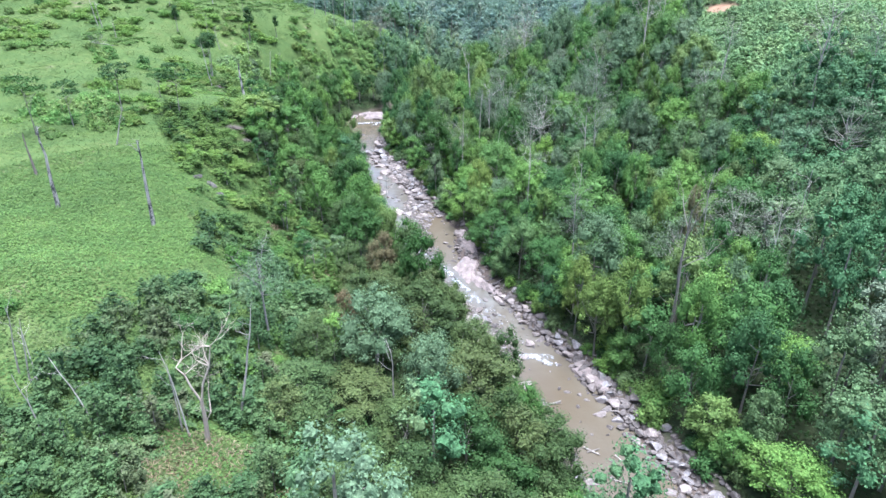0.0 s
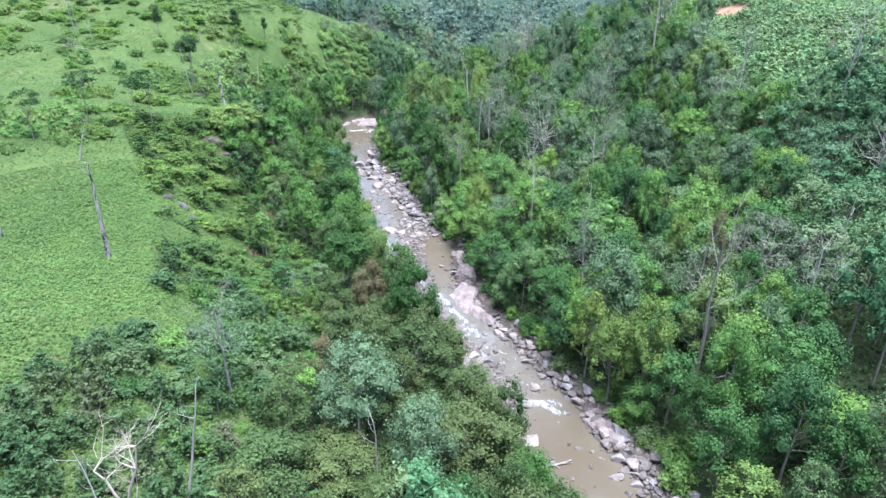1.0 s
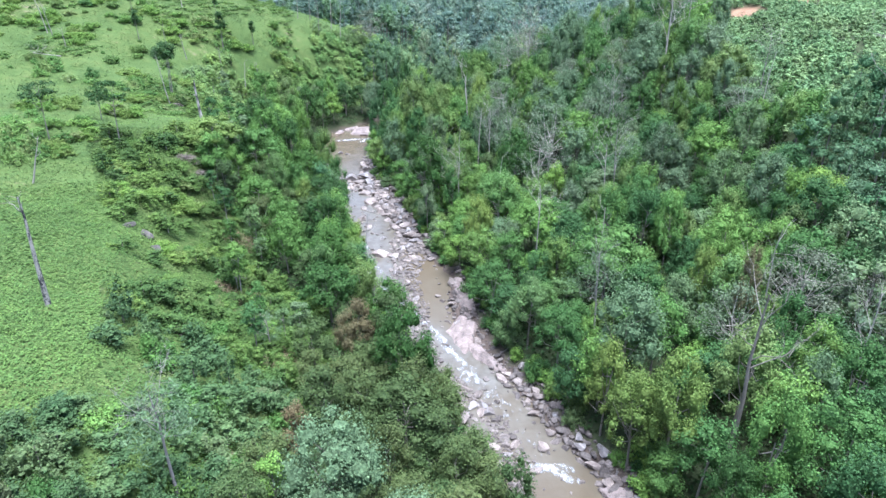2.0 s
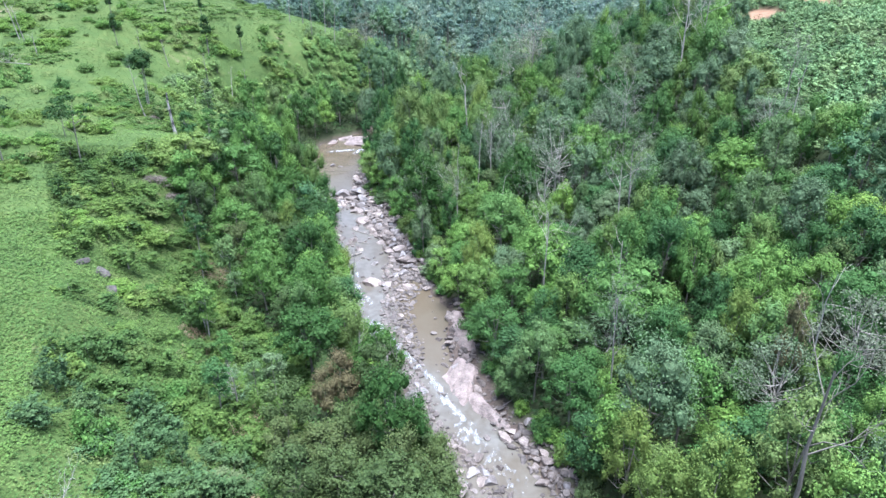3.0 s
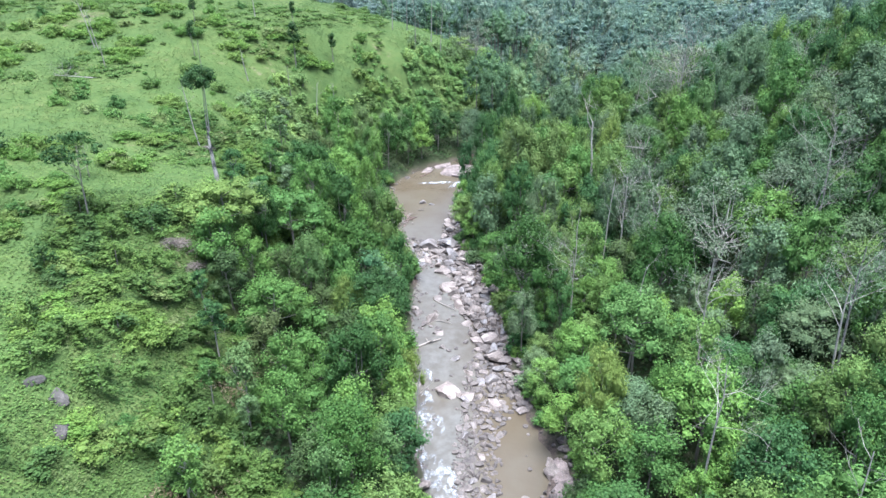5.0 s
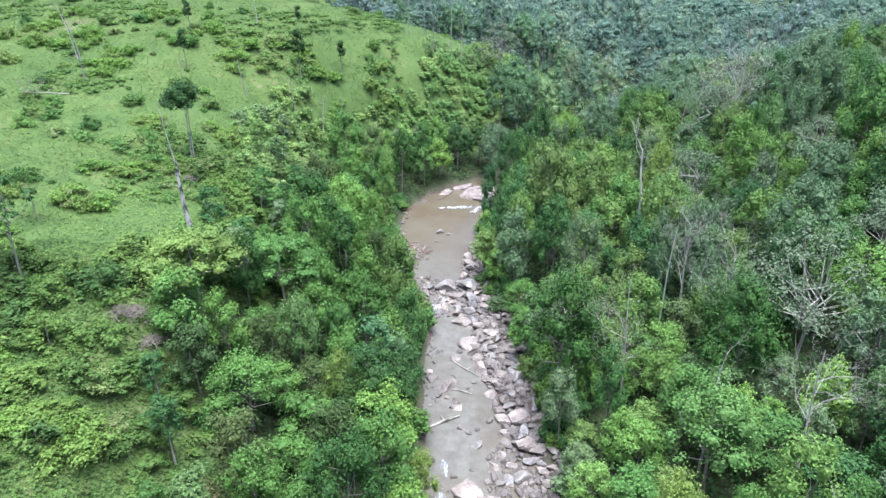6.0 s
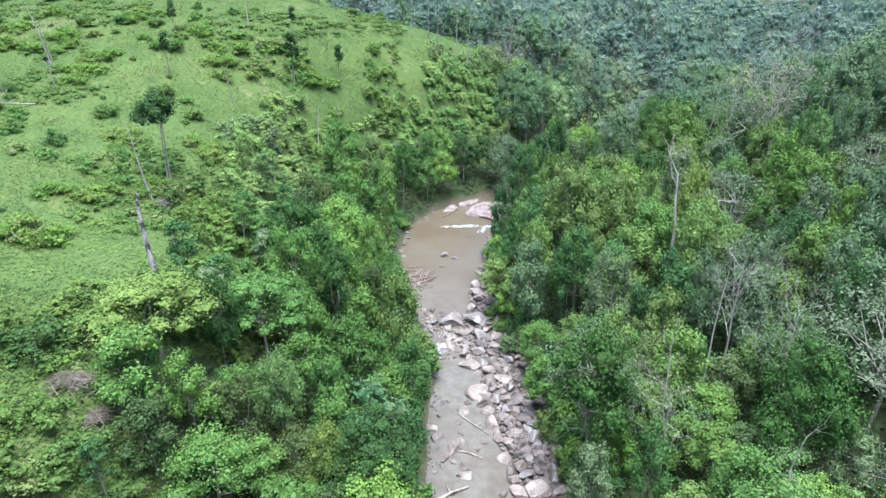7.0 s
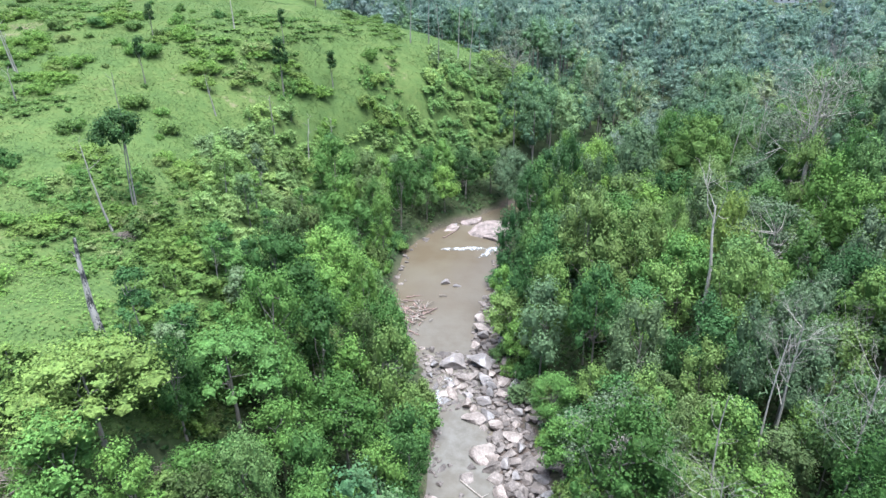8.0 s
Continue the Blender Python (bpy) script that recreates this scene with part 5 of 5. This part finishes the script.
def dead_tree(name, x, y, H, r, seed, mat, label, branches=5, depth=2, start=0.45, lean=(0, 0), reach=0.4, sink=0.4, twigs=0):
    rng = np.random.default_rng(seed)
    top = new(name)
    top.matrix_world = pose(x, y, h1(x, y), 0, 0, 0)
    t = np.linspace(0, 1, 7)
    wob = np.cumsum(rng.normal(0, 0.012 * H, (7, 2)), 0) * t[:, None]
    pts = np.stack([lean[0] * H * t + wob[:, 0], lean[1] * H * t + wob[:, 1], -sink + (H + sink) * t], 1)
    child("trunk", mesh_of("trunk", *tube(pts, 0.8 * r * (1.25 - 0.95 * t ** 0.8), 7), mat, True), top)
    for k in range(branches):
        f = start + (1 - start) * (k + rng.uniform(0, 0.7)) / branches
        p = np.array([np.interp(f, t, pts[:, j]) for j in range(3)])
        a = rng.uniform(0, 6.28)
        parts = []
        limb(rng, p, (math.cos(a), math.sin(a), rng.uniform(0.6, 1.7)), H * reach * rng.uniform(0.6, 1.1) * (1.25 - 0.6 * f), r * 0.25 * (1.3 - 0.7 * f), depth, parts, 0.25)
        child("branch", mesh_of("branch", *merged(parts), mat, True), top)
    if twigs:
        at = np.array([np.interp(0.82, t, pts[:, j]) for j in range(3)])
        p, d = lump_points(rng, crown_lumps(rng, H * reach * 0.8, 2.2, -2.6, 10, 0.9), twigs, (0.3, 1.2))
        v, f = leaves_at(rng, p + at, d * 0.2 + rng.normal(0, 1, d.shape), 0.34, 0.1, 0.5)
        child("crown", mesh_of("crown", v, f, leaf_grey), top, "sparse grey-green foliage")
    return tagged(top, label, "dead tree")


PALE = "bleached leafless dead tree rising above the forest"
dead_tree("dead_tree", -30.2, 59.8, 9.0, 0.26, 1, bark_burnt, "tall pale scorched dead trunk with a crooked top in the field", 2, 1, 0.85, (-0.02, 0.02), 0.25)
dead_tree("dead_tree", 54.7, 93.3, 17, 0.22, 2, bark_white, PALE, 8, 2, 0.45)
dead_tree("dead_tree", 23.0, 54.5, 16.5, 0.24, 3, bark, "large grey dead tree with twisted spreading limbs", 6, 2, 0.6, (0.03, 0), 0.3)
dead_tree("dead_tree", 21.7, 91.4, 13.5, 0.15, 4, bark_white, PALE, 4, 2, 0.7)
dead_tree("dead_tree", 12.2, 84.2, 13, 0.12, 5, bark_white, PALE, 6, 2, 0.6)
dead_tree("dead_tree", 40.3, 129.7, 18, 0.22, 6, bark_white, PALE, 9, 2, 0.5)
dead_tree("dead_tree", 43.5, 131, 16, 0.16, 16, bark_white, PALE, 6, 2, 0.5)
dead_tree("dead_tree", 19.6, 154.5, 15.5, 0.3, 7, bark_white, "wide bleached leafless tree spreading over the far forest", 12, 3, 0.42, (0, 0), 0.5, twigs=260)
dead_tree("dead_tree", -33.4, 106.2, 8.0, 0.36, 8, bark_burnt, "charred black-and-white dead trunk with a broken top", 2, 0, 0.6, (-0.06, 0.05), 0.12)
dead_tree("dead_tree", 5.4, 128.1, 15, 0.28, 9, bark_white, "straight pale bare trunk standing in the forest", 3, 1, 0.85, (0.02, 0))

GREY = "half-bare grey tree with fine pale twigs and few leaves"
for k, (x, y, H, reach) in enumerate([(14.2, 98.0, 12.5, 0.38), (26.7, 114.2, 12.5, 0.38), (15.6, 160, 14, 0.36), (33.5, 146, 13, 0.36), (47, 143, 12, 0.36), (17.9, 153, 12.5, 0.5), (8.7, 116.2, 13, 0.35), (62, 92, 13, 0.36),
                                      (11.3, 111.3, 12, 0.35), (3.5, 107.0, 9.5, 0.4), (24.1, 95.8, 13.5, 0.36), (28.8, 116.9, 14, 0.4), (34, 58, 11.5, 0.35), (16.5, 71, 11.5, 0.35), (52, 118, 9, 0.4), (-15.5, 67, 3.5, 0.5), (-14.5, 44, 8, 0.35)]):
    dead_tree("bare_tree", x, y, H, 0.135, 30 + k, twig_grey if k % 3 == 1 else bark_white, GREY, 8, 3, 0.5, (0, 0), reach, twigs=900 if k % 3 else 300)
for k, (x, y, H) in enumerate([(6.6, 113, 14), (3.5, 110.5, 12), (30, 66, 14), (37, 60, 14), (-4, 40, 8.5), (18, 78, 12.5), (45, 103, 14), (9, 101, 11), (-9, 88, 10), (-6.5, 73, 7), (-3, 71, 7), (-38, 195, 12), (-35.5, 199, 14), (-32, 192, 11), (-30, 200, 13), (-27, 196, 12), (14, 166, 14)]):
    dead_tree("dead_tree", x, y, H, 0.11, 60 + k, bark_white, "thin pale dead pole among the green crowns", 3, 1, 0.7, (0.03, 0.02), 0.25)

# large half-bare trees with wide grey domes
dome = [make_tree_mesh(530 + i, 12.0, 5.0, 5.5, 16, 2600, 0.16, leaf_dome, r0=0.16, flat=0.6, limbs=34, wild=1.1, lumpsize=(0.2, 0.34), bark_mat=bark_white, core=0) for i in range(2)]
for k, (x, y, s) in enumerate([(17.6, 111.5, 1.08), (25.5, 119.7, 0.85), (44.5, 106, 0.8), (33.9, 66.4, 0.85), (-1.6, 113.5, 0.85), (12.3, 137.8, 0.9), (27.5, 65.2, 0.75), (34.5, 140, 0.85), (52, 78, 0.9), (21, 158, 1.3), (-19.8, 203, 1.0), (26, 141, 0.8)]):
    tree("spreading_tree", dome[k % 2], x, y, s, 110 * k, "wide grey-green tree with pale limbs showing through its dome")

# ---- thin young trees with pale stems at the forest's edge ----
sapling = [make_tree_mesh(540 + i, 6.0, 1.05, 2.3, 7, 900, 0.125, leaf_tree, r0=0.075, flat=0.9, limbs=8, lumpsize=(0.3, 0.5), bark_mat=bark_white, core=0.45) for i in range(3)]


def plant_saplings():
    rng = np.random.default_rng(64)
    done = 0
    for _ in range(3000):
        y = rng.uniform(40, 165)
        x = float(bed(y)[0]) - rng.uniform(6, 20)
        if not free_spot(x, y, 0.5) or done >= 40:
            continue
        done += 1
        planted.append((x, y, 0.9))
        s = rng.uniform(0.7, 1.25)
        tree("pale_stemmed_tree", sapling[done % 3], x, y, (s, s, s * rng.uniform(0.8, 1.1)), rng.uniform(0, 360), "thin young tree with a pale stem and small crown", "tree", "young trees at the forest edge")


plant_saplings()
tree("pale_leaved_tree", swap_leaf(sapling[0], leaf_pale), -21.6, 85.4, (1.3, 1.3, 1.35), 20, "slim young tree with pale grey-green leaves on the slope")

# ---- trees of the open hill ----
umbrella = make_tree_mesh(500, 8.6, 2.35, 5.4, 8, 2200, 0.15, leaf_dark, r0=0.075, flat=0.95, limbs=9, bark_mat=bark_white, core=0.5)
wispy = [make_tree_mesh(510 + i, 8.5, 2.6, 5.2, 8, 800, 0.2, leaf_dark, r0=0.09, flat=0.55, limbs=9, core=0) for i in range(2)]
column = make_tree_mesh(520, 9.0, 1.1, 4.2, 6, 700, 0.2, leaf_dark, r0=0.12, flat=1.3, limbs=5, lumpsize=(0.4, 0.7))
tree("umbrella_tree", umbrella, -45.9, 125.6, 1.05, 0, "dark flat-crowned tree on a bare pale trunk")
dead_tree("dead_tree", -45.7, 125.7, 12.0, 0.09, 80, bark_white, "twisted dead pale stem above a dark crown", 2, 0, 0.8, (0.03, 0.02), 0.15)
for k, (x, y, s) in enumerate([(-48.8, 94.2, 0.95), (-40.7, 95.6, 1.0), (-56, 84, 1.0), (-53, 88, 0.8), (-47, 104, 0.6)]):
    tree("wispy_tree", wispy[k % 2], x, y, s, 70 * k, "thin dark-green tree with a wispy flat crown on the hill")
for k, (x, y, s) in enumerate([(-48.5, 163.2, 1.0), (-43.5, 169.8, 0.7), (-52, 172, 0.6), (-61, 150, 0.7), (-66, 160, 0.6)]):
    tree("columnar_tree", column, x, y, s, 50 * k, "narrow dark-green tree standing alone in the grass")
for k, (x, y, H, lean) in enumerate([(-44.2, 120.6, 7.6, -0.14), (-52.4, 151.3, 4.8, -0.1), (-47.1, 156.3, 5.3, 0.03), (-42.9, 157.3, 7, 0.03), (-77.5, 147, 8, -0.1), (-76, 146, 6.5, -0.12), (-69.7, 138.6, 3.5, 0), (-44.8, 82.9, 5, 0.3), (-41.4, 162.5, 5.6, 0.02), (-59, 170, 6, 0)]):
    dead_tree("dead_tree", x, y, H, 0.12, 90 + k, bark_white, "pale dead tree trunk standing on the grassy hill", 4, 1, 0.6, (lean, lean * 0.8), 0.3)

dead_tree("dead_tree", -40.2, 60.6, 8.5, 0.26, 150, bark_burnt, "tall pale scorched dead trunk in the field", 2, 0, 0.9, (-0.02, 0.02), 0.1)
dead_tree("dead_tree", -47.6, 69.5, 5.0, 0.2, 151, bark_brown, "dark broken dead trunk at the edge of the field", 1, 0, 0.9, (-0.03, 0), 0.1)

# the clearing's edge close to the first bend of the walk
def forked_tree(x, y):
    rng = np.random.default_rng(112)
    top = new("forked_tree")
    top.matrix_world = pose(x, y, h1(x, y), 0, 0, 0) @ Matrix.Diagonal((0.86, 0.86, 0.84, 1))
    child("trunk", mesh_of("trunk", *tube([(0, 0, -0.4), (0.12, 0, 1.2), (0.14, 0.05, 2.4), (0.1, 0.1, 3.6)], [0.24, 0.17, 0.145, 0.12], 8), bark_tan, True), top)
    for pts, r, tips in [([(0.1, 0.1, 3.5), (-0.45, 0.15, 4.7), (-0.75, 0.2, 5.7), (-1.25, 0.2, 6.3)], 0.085, 4), ([(0.1, 0.1, 3.5), (0.4, 0.2, 5.0), (1.0, 0.3, 6.4), (1.3, 0.3, 8.0)], 0.09, 6), ([(0.12, 0.0, 1.6), (0.6, 0.1, 2.6), (0.66, 0.2, 4.4)], 0.075, 3)]:
        parts = [tube(pts, np.linspace(r, r * 0.45, len(pts)), 6)]
        for k in range(tips):
            a = rng.uniform(0, 6.28)
            limb(rng, pts[-1 - k % 2], (math.cos(a), math.sin(a), 0.9), rng.uniform(1.2, 2.4), r * 0.4, 2, parts, 0.2)
        child("branch", mesh_of("branch", *merged(parts), bark_tan, True), top)
    tagged(top, "tan forked tree with few leaves above dry brush", "tree")


forked_tree(-14.5, 29.8)
dead_tree("dead_tree", -13.8, 33.5, 7.8, 0.12, 111, bark_white, "thin crooked white dead tree", 4, 1, 0.75, (0.2, 0.1), 0.25)
for k, (x, y, H) in enumerate([(-27, 33.2, 4.5), (-28, 33.8, 5), (-26.3, 33, 4), (-16.2, 30.4, 5), (-15.6, 30.0, 6), (-20, 28.5, 6), (-22, 27, 5)]):
    dead_tree("dead_sapling", x, y, H, 0.07, 120 + k, bark_white, "thin bleached dead stem in the dry brush", 2, 1, 0.6, (0.1 - 0.05 * k, 0.05), 0.3)


# ---- far houses beyond the clearing ----
house_wall = surface("pale_plaster_wall", [(0.3, (0.4, 0.39, 0.37)), (0.7, (0.5, 0.49, 0.47))], 0.5, 0.85, 0.1)
house_roof = surface("metal_roof", [(0.3, (0.3, 0.32, 0.35)), (0.7, (0.42, 0.43, 0.45))], 0.4, 0.5, 0.1)
window_dark = surface("dark_window", [(0.3, (0.02, 0.025, 0.03)), (0.7, (0.03, 0.035, 0.04))], 0.5, 0.15, 0.0)


def block(lo, hi):
    (x0, y0, z0), (x1, y1, z1) = lo, hi
    v = np.array([(x, y, z) for z in (z0, z1) for y in (y0, y1) for x in (x0, x1)], float)
    return v, np.array([(0, 2, 3, 1), (4, 5, 7, 6), (0, 1, 5, 4), (1, 3, 7, 5), (3, 2, 6, 7), (2, 0, 4, 6)])


def house(x, y, w, d, h, turn):
    top = new("house")
    top.matrix_world = pose(x, y, h1(x, y), 0, 0, turn)
    child("wall", mesh_of("wall", *block((-w / 2, -d / 2, -1), (w / 2, d / 2, h)), house_wall), top)
    e, r = 0.6, h + d * 0.28
    v = np.array([(-w / 2 - e, -d / 2 - e, h), (w / 2 + e, -d / 2 - e, h), (w / 2 + e, 0, r), (-w / 2 - e, 0, r), (-w / 2 - e, d / 2 + e, h), (w / 2 + e, d / 2 + e, h)])
    v = np.concatenate([v, v + (0, 0, 0.15)])
    f = [(0, 1, 2, 3), (3, 2, 5, 4), (6, 9, 8, 7), (9, 10, 11, 8), (0, 6, 7, 1), (4, 5, 11, 10), (0, 3, 9, 6), (3, 4, 10, 9), (1, 7, 8, 2), (2, 8, 11, 5)]
    child("roof", mesh_of("roof", v, f, house_roof), top, "grey metal roof")
    for k in range(3):
        cx = -w / 3 + k * w / 3
        child("window", mesh_of("window", *block((cx - 0.6, -d / 2 - 0.05, 1.0), (cx + 0.6, -d / 2 + 0.02, 2.2)), window_dark), top)
    tagged(top, "small pale house with a grey metal roof beyond the forest", "house")


for x, y, w, d, h, turn in [(128, 588, 14, 8, 4, 5), (146, 592, 10, 7, 4, -8), (108, 590, 9, 7, 3.5, 10), (84, 580, 12, 7, 3.5, 0), (162, 590, 8, 6, 3.5, 0)]:
    house(x, y, w, d, h, turn)

stone_mat = surface("weathered_grey_stone", [(0.3, (0.024, 0.021, 0.016)), (0.5, (0.05, 0.043, 0.034)), (0.7, (0.1, 0.087, 0.07))], 1.2, 0.9, 0.6, jitter=0.15)


def hill_stone(x, y, size, seed, turn):
    """A weathered boulder bedded in the slope."""
    ob = new("hill_boulder", mesh_of("hill_boulder", *boulder_shape(seed, 0.55, ICO3, 9), stone_mat))
    ob.matrix_world = pose(x, y, h1(x, y) + 0.04 * size, 4, -5, turn) @ Matrix.Diagonal((size, size, size, 1))
    tagged(ob, "weathered grey boulder half sunk in the weedy slope", "boulder")


for x, y, size, seed, turn in [(-29.1, 76.0, 0.95, 601, 10), (-30.9, 78.1, 0.9, 602, 60), (-32.6, 78.3, 0.65, 603, 30)]:
    hill_stone(x, y, size, seed, turn)

dead_tree("fallen_tree", -67.7, 135.0, 1.2, 0.13, 140, bark_white, "fallen bleached dead tree lying in the grass", 9, 2, 0.6, (-1.29, -6.19), 1.9)


# ---- heaps of dead branches on the slope ----
def brush_pile(x, y, size, seed):
    rng = np.random.default_rng(seed)
    top = new("brush_pile")
    top.matrix_world = pose(x, y, h1(x, y), 0, 0, 0)
    for name, count, r in (("branch", 20, 0.026), ("tangle", 110, 0.012)):
        parts = []
        for _ in range(count):
            a, n = rng.uniform(0, 6.28), size * rng.uniform(0.5, 1.3)
            c = np.array([rng.normal(0, 0.5), rng.normal(0, 0.5), 0]) * size
            c[2] = 0.15 + 0.55 * size * max(0, 1 - math.hypot(c[0], c[1]) / (1.3 * size)) * rng.uniform(0.3, 1.2)
            d = np.array([math.cos(a), math.sin(a), rng.uniform(-0.25, 0.35)]) * n
            parts.append(tube([c - d * 0.5, c + rng.normal(0, 0.06, 3), c + d * 0.5], [r, r * 0.8, r * 0.4], 4))
        for k, part in enumerate(parts if name == "branch" else [merged(parts)]):
            child(name, mesh_of(name, *part, bark_brown, True), top)
    tagged(top, "grey heap of dead cut branches on the slope", "brush pile", "heaps of dead branches")


for k, (x, y, size) in enumerate([(-32.6, 96.6, 0.9), (-31.2, 95.6, 1.0), (-31.8, 97.4, 0.9), (-28.6, 102.8, 0.8), (-33.2, 96.0, 1.0), (-42.9, 120.1, 0.8), (-21.4, 62.1, 0.8)]):
    brush_pile(x, y, size, 200 + k)
